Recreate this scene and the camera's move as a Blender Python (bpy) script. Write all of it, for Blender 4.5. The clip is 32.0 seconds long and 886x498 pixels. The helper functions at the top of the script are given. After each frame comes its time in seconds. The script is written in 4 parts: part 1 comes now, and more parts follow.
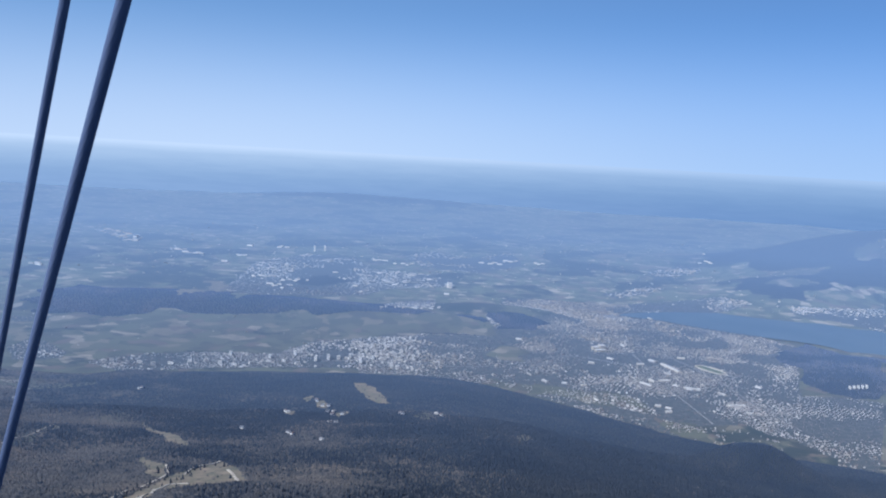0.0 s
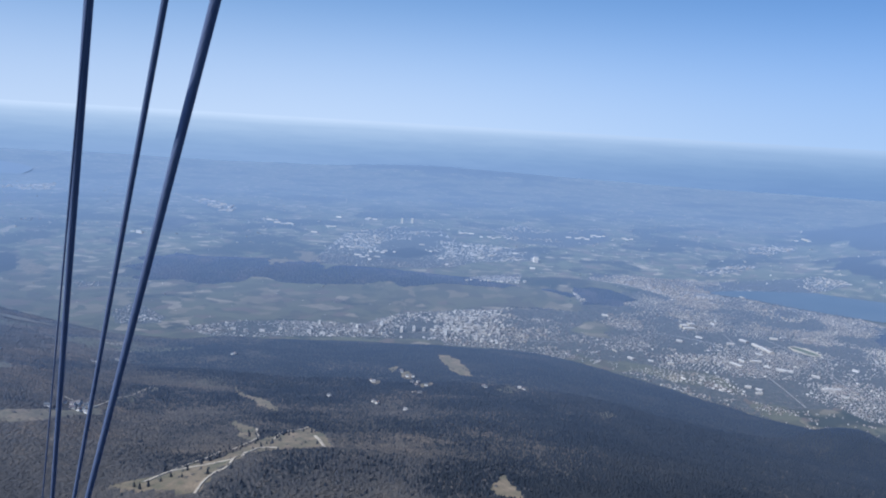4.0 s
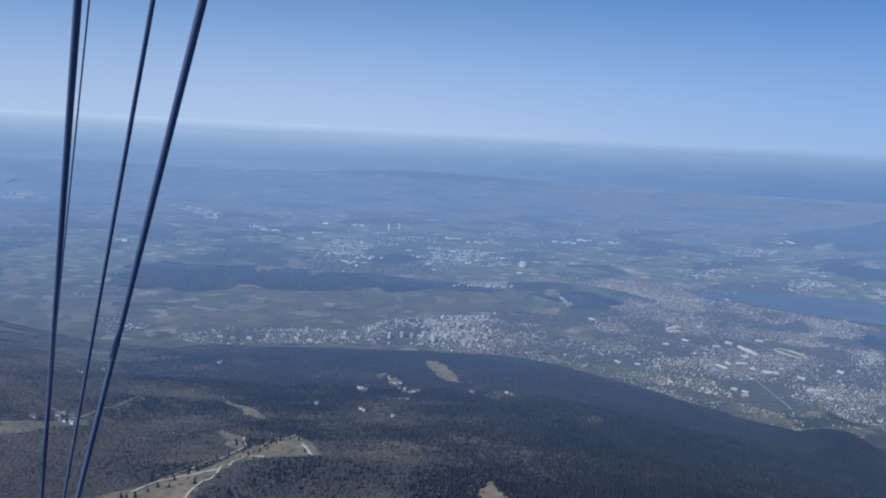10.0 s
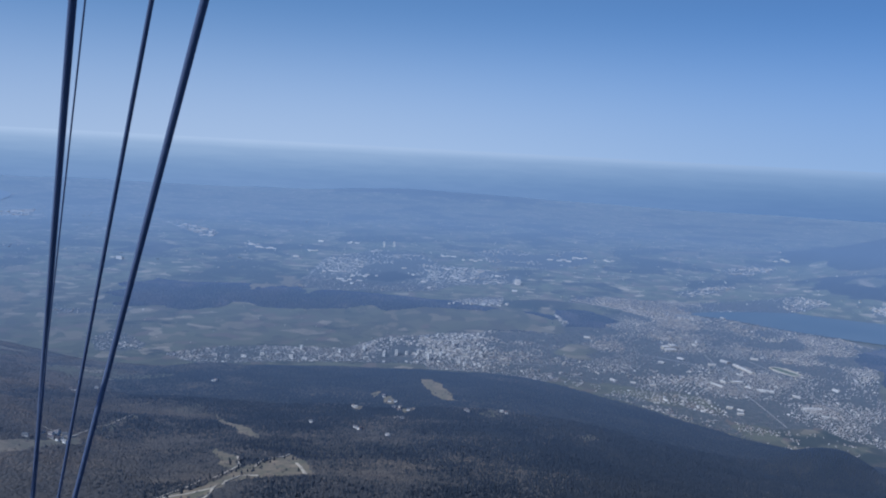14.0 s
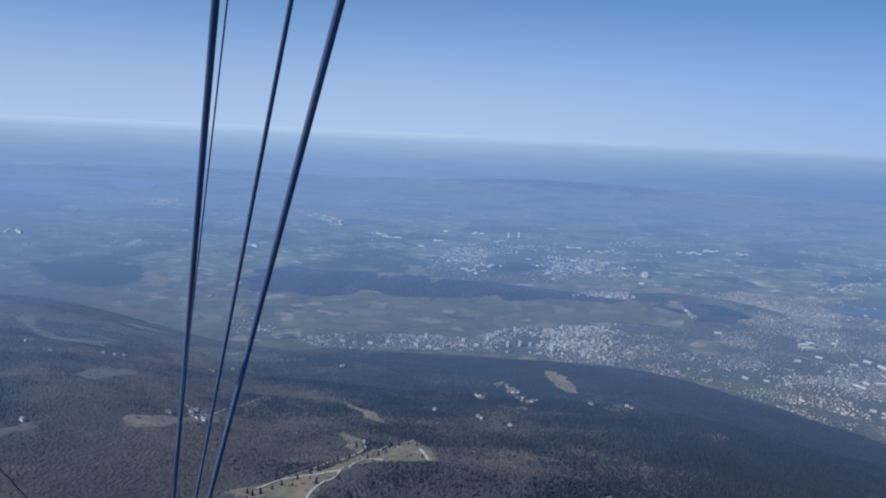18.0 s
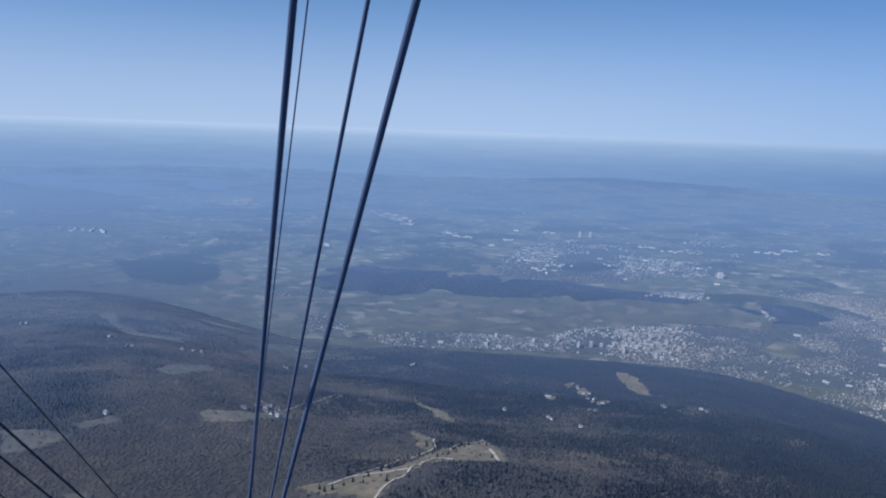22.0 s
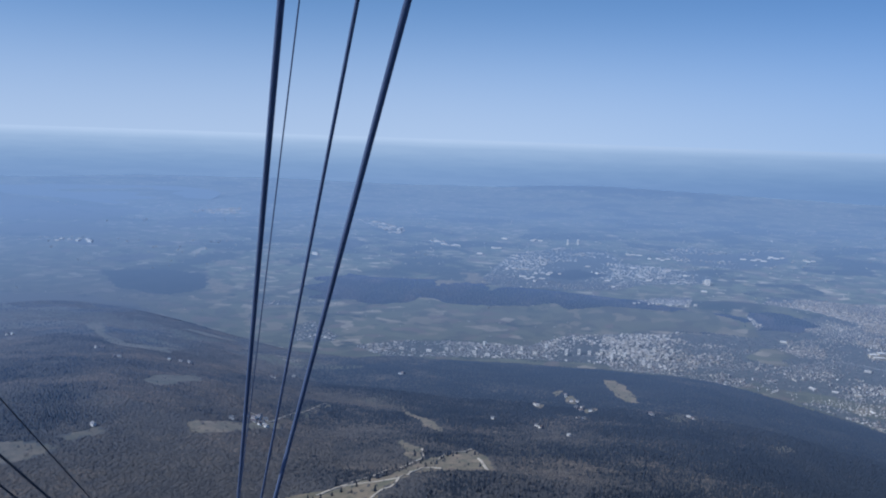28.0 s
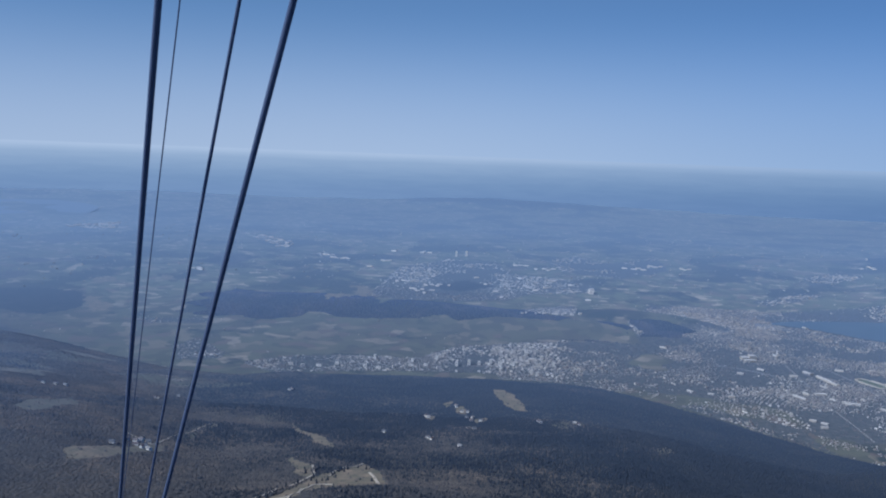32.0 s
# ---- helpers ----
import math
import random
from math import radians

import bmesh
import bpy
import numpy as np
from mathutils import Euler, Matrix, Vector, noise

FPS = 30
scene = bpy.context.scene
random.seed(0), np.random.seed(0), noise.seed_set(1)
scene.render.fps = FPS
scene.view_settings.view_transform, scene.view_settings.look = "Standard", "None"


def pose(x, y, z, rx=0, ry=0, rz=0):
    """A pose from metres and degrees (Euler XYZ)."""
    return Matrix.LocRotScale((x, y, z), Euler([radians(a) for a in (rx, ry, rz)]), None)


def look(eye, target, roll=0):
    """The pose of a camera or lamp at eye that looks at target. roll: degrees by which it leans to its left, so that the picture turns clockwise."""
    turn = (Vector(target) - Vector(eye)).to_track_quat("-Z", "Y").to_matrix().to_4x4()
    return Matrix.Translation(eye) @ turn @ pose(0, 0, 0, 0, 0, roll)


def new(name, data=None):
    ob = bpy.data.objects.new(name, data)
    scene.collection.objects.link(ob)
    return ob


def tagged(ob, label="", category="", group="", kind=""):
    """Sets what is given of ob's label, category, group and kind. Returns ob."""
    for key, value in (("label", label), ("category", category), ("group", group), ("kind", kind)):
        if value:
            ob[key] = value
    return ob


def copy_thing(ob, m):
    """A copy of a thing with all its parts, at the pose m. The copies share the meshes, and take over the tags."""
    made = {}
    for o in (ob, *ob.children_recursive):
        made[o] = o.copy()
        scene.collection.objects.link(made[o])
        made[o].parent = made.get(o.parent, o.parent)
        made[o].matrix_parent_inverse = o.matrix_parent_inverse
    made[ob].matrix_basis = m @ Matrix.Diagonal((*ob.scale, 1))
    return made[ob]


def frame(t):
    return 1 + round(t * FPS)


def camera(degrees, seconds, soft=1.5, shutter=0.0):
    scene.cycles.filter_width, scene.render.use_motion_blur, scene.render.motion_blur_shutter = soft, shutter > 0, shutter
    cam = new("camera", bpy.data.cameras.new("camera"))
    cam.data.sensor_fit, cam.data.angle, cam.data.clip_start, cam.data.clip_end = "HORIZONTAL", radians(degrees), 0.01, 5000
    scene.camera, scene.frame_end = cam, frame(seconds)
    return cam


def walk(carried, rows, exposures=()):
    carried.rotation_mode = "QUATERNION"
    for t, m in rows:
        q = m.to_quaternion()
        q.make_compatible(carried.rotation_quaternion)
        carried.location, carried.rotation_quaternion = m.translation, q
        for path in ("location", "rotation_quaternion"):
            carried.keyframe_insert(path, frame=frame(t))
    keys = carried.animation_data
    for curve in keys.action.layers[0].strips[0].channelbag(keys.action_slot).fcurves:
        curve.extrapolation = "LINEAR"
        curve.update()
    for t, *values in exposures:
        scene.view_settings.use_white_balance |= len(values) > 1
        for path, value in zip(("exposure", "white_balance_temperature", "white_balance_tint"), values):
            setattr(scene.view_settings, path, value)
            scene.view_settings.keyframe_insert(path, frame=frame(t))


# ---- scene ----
# World: x and y level, z up; the plain is z = 0 and the cabin hangs 240 m over it (the landscape is
# drawn at about one seventh of its size, so that its horizon stays within the camera's reach).

# ---- camera and walk ----
cam = camera(54.5, 32.0, soft=2.0)
PATH = [
    (0.0, -1.341, 2.184, 238.515, 83.943, -3.179, 0.337),
    (0.5, -1.231, 1.963, 238.566, 83.382, -3.136, 1.268),
    (1.0, -1.127, 1.774, 238.652, 82.638, -3.559, 2.130),
    (1.5, -1.034, 1.621, 238.761, 81.836, -3.715, 3.094),
    (2.0, -0.957, 1.506, 238.880, 81.130, -3.787, 4.093),
    (2.5, -0.902, 1.423, 238.977, 81.038, -3.516, 4.884),
    (3.0, -0.853, 1.351, 239.068, 81.201, -3.409, 5.493),
    (3.5, -0.796, 1.262, 239.167, 81.511, -3.350, 6.083),
    (5.5, -0.562, 0.886, 239.489, 82.649, -3.302, 6.208),
    (6.0, -0.507, 0.791, 239.553, 82.817, -3.462, 5.961),
    (6.5, -0.447, 0.695, 239.607, 82.776, -3.528, 5.656),
    (7.0, -0.381, 0.589, 239.665, 82.518, -3.377, 5.535),
    (7.5, -0.311, 0.473, 239.747, 82.243, -3.455, 5.493),
    (8.0, -0.230, 0.338, 239.840, 82.184, -3.336, 5.290),
    (8.5, -0.148, 0.192, 239.940, 82.030, -3.250, 5.301),
    (9.0, -0.062, 0.043, 240.045, 81.897, -3.254, 5.412),
    (9.5, 0.017, -0.095, 240.150, 81.946, -3.103, 5.336),
    (10.0, 0.077, -0.196, 240.259, 82.214, -2.889, 5.257),
    (10.5, 0.120, -0.258, 240.342, 82.705, -2.696, 5.217),
    (11.0, 0.145, -0.285, 240.407, 83.240, -2.639, 4.966),
    (11.5, 0.160, -0.281, 240.454, 83.626, -2.849, 4.523),
    (12.0, 0.174, -0.298, 240.466, 83.782, -3.052, 4.357),
    (12.5, 0.207, -0.352, 240.481, 83.759, -3.211, 4.294),
    (13.0, 0.226, -0.389, 240.492, 83.651, -3.223, 4.204),
    (13.5, 0.216, -0.385, 240.476, 83.547, -3.052, 4.505),
    (15.5, 0.127, -0.271, 240.416, 82.709, -2.953, 7.528),
    (16.0, 0.114, -0.247, 240.413, 82.483, -2.581, 9.070),
    (16.5, 0.113, -0.233, 240.415, 82.511, -2.764, 10.359),
    (17.0, 0.111, -0.226, 240.410, 82.351, -2.934, 11.287),
    (17.5, 0.091, -0.192, 240.388, 82.421, -2.714, 12.184),
    (18.0, 0.063, -0.147, 240.362, 82.384, -2.561, 13.243),
    (18.5, 0.036, -0.105, 240.345, 82.229, -2.492, 13.913),
    (19.0, 0.022, -0.096, 240.345, 82.157, -2.098, 14.672),
    (19.5, 0.046, -0.147, 240.394, 82.354, -1.827, 15.219),
    (20.0, 0.083, -0.216, 240.454, 82.350, -1.790, 15.716),
    (20.5, 0.118, -0.274, 240.505, 82.389, -1.816, 16.183),
    (21.0, 0.152, -0.325, 240.540, 82.387, -1.806, 16.987),
    (21.5, 0.189, -0.376, 240.573, 82.285, -1.888, 17.528),
    (22.0, 0.222, -0.424, 240.596, 82.159, -2.018, 17.890),
    (22.5, 0.247, -0.459, 240.616, 82.055, -2.089, 18.345),
    (23.0, 0.271, -0.496, 240.646, 81.889, -1.964, 18.586),
    (23.5, 0.296, -0.542, 240.689, 81.807, -1.888, 18.410),
    (24.0, 0.323, -0.596, 240.735, 81.815, -1.818, 18.347),
    (24.5, 0.347, -0.645, 240.780, 81.963, -1.521, 18.140),
    (25.0, 0.378, -0.699, 240.826, 81.993, -1.631, 17.819),
    (25.5, 0.429, -0.786, 240.899, 81.965, -1.357, 17.627),
    (27.5, 0.662, -1.132, 241.204, 82.627, -2.003, 17.355),
    (28.0, 0.700, -1.197, 241.260, 82.720, -1.921, 17.088),
    (28.5, 0.706, -1.215, 241.277, 82.693, -1.782, 16.546),
    (29.0, 0.706, -1.221, 241.293, 82.734, -1.671, 15.587),
    (29.5, 0.715, -1.238, 241.317, 82.880, -1.576, 14.507),
    (30.0, 0.748, -1.291, 241.366, 83.132, -1.738, 13.428),
    (30.5, 0.828, -1.414, 241.460, 83.376, -1.881, 12.159),
    (31.0, 0.933, -1.577, 241.574, 83.425, -2.011, 11.052),
    (31.5, 1.041, -1.743, 241.700, 83.558, -2.192, 10.389),
    (32.0, 1.139, -1.897, 241.820, 83.789, -2.101, 9.720),
]
EXPOSURE = [(0.0, 0.36, 6380, 10.0), (2.0, 0.38, 6610, 10.0), (3.5, 0.38, 6560, 10.0), (5.5, 0.13, 6320, 10.0), (7.0, 0.05, 6256, 10.0), (9.0, 0.02, 6248, 10.0), (11.0, 0.06, 6240, 10.0), (12.0, -0.15, 6100, 10.0), (13.0, -0.16, 5960, 10.0), (15.5, 0.02, 6210, 10.0), (19.0, 0.04, 6216, 10.0), (25.0, 0.05, 6227, 10.0), (28.0, 0.05, 6233, 10.0), (30.0, 0.05, 6236, 10.0), (31.0, -0.11, 6238, 10.0), (32.0, -0.14, 6240, 10.0)]
walk(cam, [(t, pose(*p)) for t, *p in PATH], EXPOSURE)

# ---- world, sun, exposure ----
SUN_AZ, SUN_EL = 226.0, 38.0        # bearing and height of the sun, in degrees (behind, to the south-west)
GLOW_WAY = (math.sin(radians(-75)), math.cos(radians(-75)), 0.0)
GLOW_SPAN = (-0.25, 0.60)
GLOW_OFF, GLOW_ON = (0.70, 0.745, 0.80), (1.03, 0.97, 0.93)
world = bpy.data.worlds.new("sky")
scene.world = world
world.use_nodes = True
wn = world.node_tree.nodes
wn.clear()
sky = wn.new("ShaderNodeTexSky")
sky.sky_type, sky.sun_disc = "NISHITA", False
sky.sun_elevation, sky.sun_rotation = radians(SUN_EL), radians(SUN_AZ)
sky.altitude, sky.air_density, sky.dust_density, sky.ozone_density = 2000, 1.0, 0.2, 2.0
geo = wn.new("ShaderNodeTexCoord")
steep = wn.new("ShaderNodeVectorMath")
steep.operation = "MULTIPLY_ADD"
steep.inputs[1].default_value, steep.inputs[2].default_value = (1, 1, 1.3), (0, 0, 0.15)
norm = wn.new("ShaderNodeVectorMath")
norm.operation = "NORMALIZE"
back = wn.new("ShaderNodeBackground")
back.inputs["Strength"].default_value = 0.163
out = wn.new("ShaderNodeOutputWorld")
wl = world.node_tree.links
wl.new(geo.outputs["Generated"], steep.inputs[0])
wl.new(steep.outputs[0], norm.inputs[0])
wl.new(norm.outputs[0], sky.inputs["Vector"])
rich = wn.new("ShaderNodeHueSaturation")
rich.inputs["Saturation"].default_value = 1.15
wl.new(sky.outputs[0], rich.inputs["Color"])
rise = wn.new("ShaderNodeSeparateXYZ")
low = wn.new("ShaderNodeMapRange")
low.interpolation_type = "SMOOTHSTEP"
for slot, value in ((1, -0.02), (2, 0.17), (3, 0.72), (4, 0.0)):
    low.inputs[slot].default_value = value
pale = wn.new("ShaderNodeMix")
pale.data_type = "RGBA"
pale.inputs[7].default_value = (2.7, 3.4, 4.65, 1)      # the pale band of haze all round the horizon
wl.new(geo.outputs["Generated"], rise.inputs[0])
wl.new(rise.outputs[2], low.inputs[0])
wl.new(low.outputs[0], pale.inputs[0])
wl.new(rich.outputs[0], pale.inputs[6])
# the sky is brighter and warmer towards the sun's side
side = wn.new("ShaderNodeVectorMath")
side.operation = "DOT_PRODUCT"
side.inputs[1].default_value = GLOW_WAY
toward = wn.new("ShaderNodeMapRange")
toward.interpolation_type = "SMOOTHSTEP"
toward.inputs[1].default_value, toward.inputs[2].default_value = GLOW_SPAN
glow = wn.new("ShaderNodeMix")
glow.data_type = "RGBA"
glow.inputs[6].default_value, glow.inputs[7].default_value = (*GLOW_OFF, 1), (*GLOW_ON, 1)
tinted = wn.new("ShaderNodeMix")
tinted.data_type, tinted.blend_type = "RGBA", "MULTIPLY"
tinted.inputs[0].default_value = 1.0
wl.new(geo.outputs["Generated"], side.inputs[0])
wl.new(side.outputs["Value"], toward.inputs[0])
wl.new(toward.outputs[0], glow.inputs[0])
wl.new(pale.outputs[2], tinted.inputs[6])
wl.new(glow.outputs[2], tinted.inputs[7])
wl.new(tinted.outputs[2], back.inputs["Color"])
wl.new(back.outputs[0], out.inputs["Surface"])

sun_data = bpy.data.lights.new("sun", "SUN")
sun_data.energy, sun_data.angle, sun_data.color = 3.6, radians(0.5), (1.0, 0.95, 0.88)
sun_way = Vector((math.sin(radians(SUN_AZ)) * math.cos(radians(SUN_EL)), math.cos(radians(SUN_AZ)) * math.cos(radians(SUN_EL)), math.sin(radians(SUN_EL))))
sun = new("sun", sun_data)
sun.matrix_world = look(tuple(sun_way * 400 + Vector((0, 0, 300))), (0, 0, 300))

# ---- materials ----
REACH = 4760.0                      # how far the land is seen


class Nodes:
    """A short hand for building a material's nodes."""

    def __init__(self, name):
        self.mat = bpy.data.materials.new(name)
        self.mat.use_nodes = True
        self.tree = self.mat.node_tree
        self.tree.nodes.clear()

    def add(self, kind, **values):
        node = self.tree.nodes.new("ShaderNode" + kind)
        for key, value in values.items():
            setattr(node, key, value)
        return node

    def put(self, socket, value):
        if isinstance(value, bpy.types.NodeSocket):
            self.tree.links.new(value, socket)
        elif isinstance(value, tuple) and len(value) == 3 and socket.type == "RGBA":
            socket.default_value = (*value, 1)
        else:
            socket.default_value = value

    def place(self):
        return self.add("NewGeometry").outputs["Position"]

    def noise(self, scale, detail=3.0, rough=0.55, vector=None, out="Fac"):
        n = self.add("TexNoise")
        self.put(n.inputs["Vector"], vector or self.place())
        self.put(n.inputs["Scale"], scale), self.put(n.inputs["Detail"], detail), self.put(n.inputs["Roughness"], rough)
        return n.outputs[out]

    def math(self, op, a, b=0.0, clamp=False):
        n = self.add("Math", operation=op, use_clamp=clamp)
        self.put(n.inputs[0], a), self.put(n.inputs[1], b)
        return n.outputs[0]

    def span(self, v, lo, hi, a=0.0, b=1.0):
        n = self.add("MapRange", interpolation_type="SMOOTHSTEP")
        for i, value in enumerate((v, lo, hi, a, b)):
            self.put(n.inputs[i], value)
        return n.outputs[0]

    def ramp(self, fac, stops, mode="LINEAR"):
        n = self.add("ValToRGB")
        n.color_ramp.interpolation = mode
        el = n.color_ramp.elements
        while len(el) < len(stops):
            el.new(0.5)
        for e, (at, colour) in zip(el, stops):
            e.position, e.color = at, (*colour, 1)
        self.put(n.inputs[0], fac)
        return n.outputs[0]

    def mix(self, fac, a, b, blend="MIX"):
        n = self.add("Mix", data_type="RGBA", blend_type=blend)
        self.put(n.inputs[0], fac), self.put(n.inputs[6], a), self.put(n.inputs[7], b)
        return n.outputs[2]

    def bump(self, h, strength, distance):
        n = self.add("Bump")
        self.put(n.inputs["Strength"], strength), self.put(n.inputs["Distance"], distance), self.put(n.inputs["Height"], h)
        return n.outputs[0]

    def land(self, colour, normal=None, ior=1.45, haze_tint=(0.42, 0.61, 0.84), rough=0.75, most=0.76, start=0.058, least=0.0, flat=False):
        """A matt surface with haze painted over it: a sky-blue gloss, which grows towards grazing views of the level.
        """
        matt = self.add("BsdfDiffuse")
        self.put(matt.inputs["Color"], colour), self.put(matt.inputs["Roughness"], 0.6)
        if normal:
            self.put(matt.inputs["Normal"], normal)
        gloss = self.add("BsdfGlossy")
        self.put(gloss.inputs["Color"], haze_tint), self.put(gloss.inputs["Roughness"], rough)
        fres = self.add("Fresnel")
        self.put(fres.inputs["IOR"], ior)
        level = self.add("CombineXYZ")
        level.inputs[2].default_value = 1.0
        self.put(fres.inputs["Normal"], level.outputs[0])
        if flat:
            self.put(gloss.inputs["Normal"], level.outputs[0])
        # share of painted haze: grows with the grazing angle, never below least
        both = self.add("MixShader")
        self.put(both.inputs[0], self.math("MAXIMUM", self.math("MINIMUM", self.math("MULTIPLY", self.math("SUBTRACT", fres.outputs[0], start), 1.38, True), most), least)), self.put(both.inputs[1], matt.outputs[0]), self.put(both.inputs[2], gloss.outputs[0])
        self.put(self.add("OutputMaterial").inputs["Surface"], both.outputs[0])
        return self.mat

    def paint(self, colour, rough=0.6, metal=0.0, normal=None, spec=0.4):
        p = self.add("BsdfPrincipled")
        self.put(p.inputs["Base Color"], colour), self.put(p.inputs["Roughness"], rough), self.put(p.inputs["Metallic"], metal)
        self.put(p.inputs["Specular IOR Level"], spec)
        if normal:
            self.put(p.inputs["Normal"], normal)
        self.put(self.add("OutputMaterial").inputs["Surface"], p.outputs[0])
        return self.mat


def ground_material():
    n = Nodes("ground")
    source = n.add("Attribute", attribute_name="cover")
    cover, farmed = source.outputs["Color"], source.outputs["Alpha"]
    parts = n.add("SeparateColor")
    n.put(parts.inputs[0], cover)
    wood, town, pale = parts.outputs[0], parts.outputs[1], parts.outputs[2]
    # farmland: crooked blocks of woods and fields, cut into plots
    warp = n.add("VectorMath", operation="MULTIPLY_ADD")
    n.put(warp.inputs[0], n.noise(0.006, 4, 0.6, out="Color")), n.put(warp.inputs[1], (110, 110, 0)), n.put(warp.inputs[2], n.place())

    def cells(scale):
        v = n.add("TexVoronoi", voronoi_dimensions="2D")
        n.put(v.inputs["Vector"], warp.outputs[0]), n.put(v.inputs["Scale"], scale), n.put(v.inputs["Randomness"], 0.95)
        s = n.add("SeparateColor")
        n.put(s.inputs[0], v.outputs["Color"])
        return s.outputs[0], s.outputs[1]

    plot, tint = cells(0.058)
    block, _ = cells(0.0075)
    field = n.ramp(plot, [(0.0, (0.080, 0.096, 0.052)), (0.22, (0.135, 0.155, 0.088)), (0.42, (0.085, 0.088, 0.058)), (0.56, (0.26, 0.24, 0.165)),
                          (0.68, (0.135, 0.15, 0.09)), (0.84, (0.42, 0.385, 0.305)), (0.90, (0.18, 0.14, 0.11))], "CONSTANT")
    field = n.mix(n.span(n.noise(0.05, 4), 0.35, 0.7, 0.0, 0.45), field, (0.13, 0.13, 0.08))
    copse = n.math("ADD", n.math("MULTIPLY", block, 0.30), n.math("ADD", n.noise(0.007, 6, 0.66), n.math("MULTIPLY", n.noise(0.04, 3), 0.2)))
    field = n.mix(n.math("MULTIPLY", farmed, 0.78), field, n.mix(n.span(n.noise(0.03, 5, 0.6), 0.35, 0.65), (0.060, 0.054, 0.045), (0.096, 0.081, 0.063)))
    field = n.mix(n.span(n.math("SUBTRACT", copse, n.math("MULTIPLY", farmed, 0.17)), 0.78, 0.84), field, n.mix(tint, (0.028, 0.036, 0.022), (0.050, 0.050, 0.036)))
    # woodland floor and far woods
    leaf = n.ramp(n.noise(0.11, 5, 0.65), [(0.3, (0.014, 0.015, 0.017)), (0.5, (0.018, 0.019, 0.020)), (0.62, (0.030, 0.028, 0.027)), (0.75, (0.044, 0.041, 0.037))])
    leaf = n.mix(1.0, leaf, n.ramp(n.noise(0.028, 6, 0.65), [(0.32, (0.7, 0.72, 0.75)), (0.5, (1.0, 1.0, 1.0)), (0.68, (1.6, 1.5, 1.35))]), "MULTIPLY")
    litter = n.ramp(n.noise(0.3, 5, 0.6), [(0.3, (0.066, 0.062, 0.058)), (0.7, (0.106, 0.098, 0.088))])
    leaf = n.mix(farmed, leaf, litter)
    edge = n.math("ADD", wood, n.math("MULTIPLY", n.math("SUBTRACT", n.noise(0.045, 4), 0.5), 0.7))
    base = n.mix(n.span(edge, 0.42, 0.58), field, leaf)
    # streets, yards and gardens
    street = n.ramp(n.noise(0.16, 4, 0.6), [(0.3, (0.044, 0.052, 0.044)), (0.5, (0.072, 0.078, 0.072)), (0.72, (0.14, 0.14, 0.135))])
    base = n.mix(n.span(town, 0.3, 0.7), base, street)
    grass = n.ramp(n.noise(0.13, 7, 0.7), [(0.3, (0.10, 0.10, 0.06)), (0.45, (0.155, 0.14, 0.088)), (0.58, (0.22, 0.178, 0.12)), (0.75, (0.34, 0.275, 0.19))])
    base = n.mix(n.span(pale, 0.35, 0.65), base, grass)
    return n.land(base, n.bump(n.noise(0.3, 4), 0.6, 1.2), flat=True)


def tree_material(name, stops, least=0.085):
    n = Nodes(name)
    tone = n.ramp(n.add("NewGeometry").outputs["Random Per Island"], stops)
    stand = n.ramp(n.noise(0.02, 6, 0.62), [(0.3, (0.66, 0.68, 0.72)), (0.5, (1.0, 1.0, 1.0)), (0.68, (1.65, 1.5, 1.35))])
    tone = n.mix(1.0, tone, stand, "MULTIPLY")
    tone = n.mix(1.0, tone, n.ramp(n.noise(0.14, 5, 0.65), [(0.34, (0.74, 0.75, 0.78)), (0.5, (1.0, 1.0, 1.0)), (0.66, (1.32, 1.27, 1.2))]), "MULTIPLY")
    tone = n.mix(n.span(n.noise(2.5, 3), 0.3, 0.7, 0.0, 0.12), tone, (0.030, 0.033, 0.032))
    # needles and twigs point all ways, so that a crown is lit more evenly than its outline
    soft = n.add("VectorMath", operation="MULTIPLY_ADD")
    n.put(soft.inputs[0], n.add("NewGeometry").outputs["Normal"]), n.put(soft.inputs[1], (0.22, 0.22, 0.22)), n.put(soft.inputs[2], (0, 0, 0.78))
    unit = n.add("VectorMath", operation="NORMALIZE")
    n.put(unit.inputs[0], soft.outputs[0])
    # even the near crowns keep a least share of the painted blue haze
    return n.land(tone, unit.outputs[0], haze_tint=(0.40, 0.59, 0.84), rough=1.0, most=0.58, start=0.085, least=least)


def wall_material():
    n = Nodes("render_wall")
    r = n.add("ObjectInfo").outputs["Random"]
    both = n.math("FRACT", n.math("ADD", r, n.add("NewGeometry").outputs["Random Per Island"]))
    c = n.ramp(both, [(0.0, (0.58, 0.57, 0.56)), (0.2, (0.46, 0.44, 0.41)), (0.36, (0.72, 0.71, 0.70)), (0.46, (0.38, 0.36, 0.33)), (0.72, (0.32, 0.31, 0.31)), (0.88, (0.50, 0.47, 0.41))], "CONSTANT")
    c = n.mix(n.span(n.noise(1.2, 4), 0.35, 0.7, 0.0, 0.25), c, (0.45, 0.44, 0.42))
    return n.land(c, most=0.3)


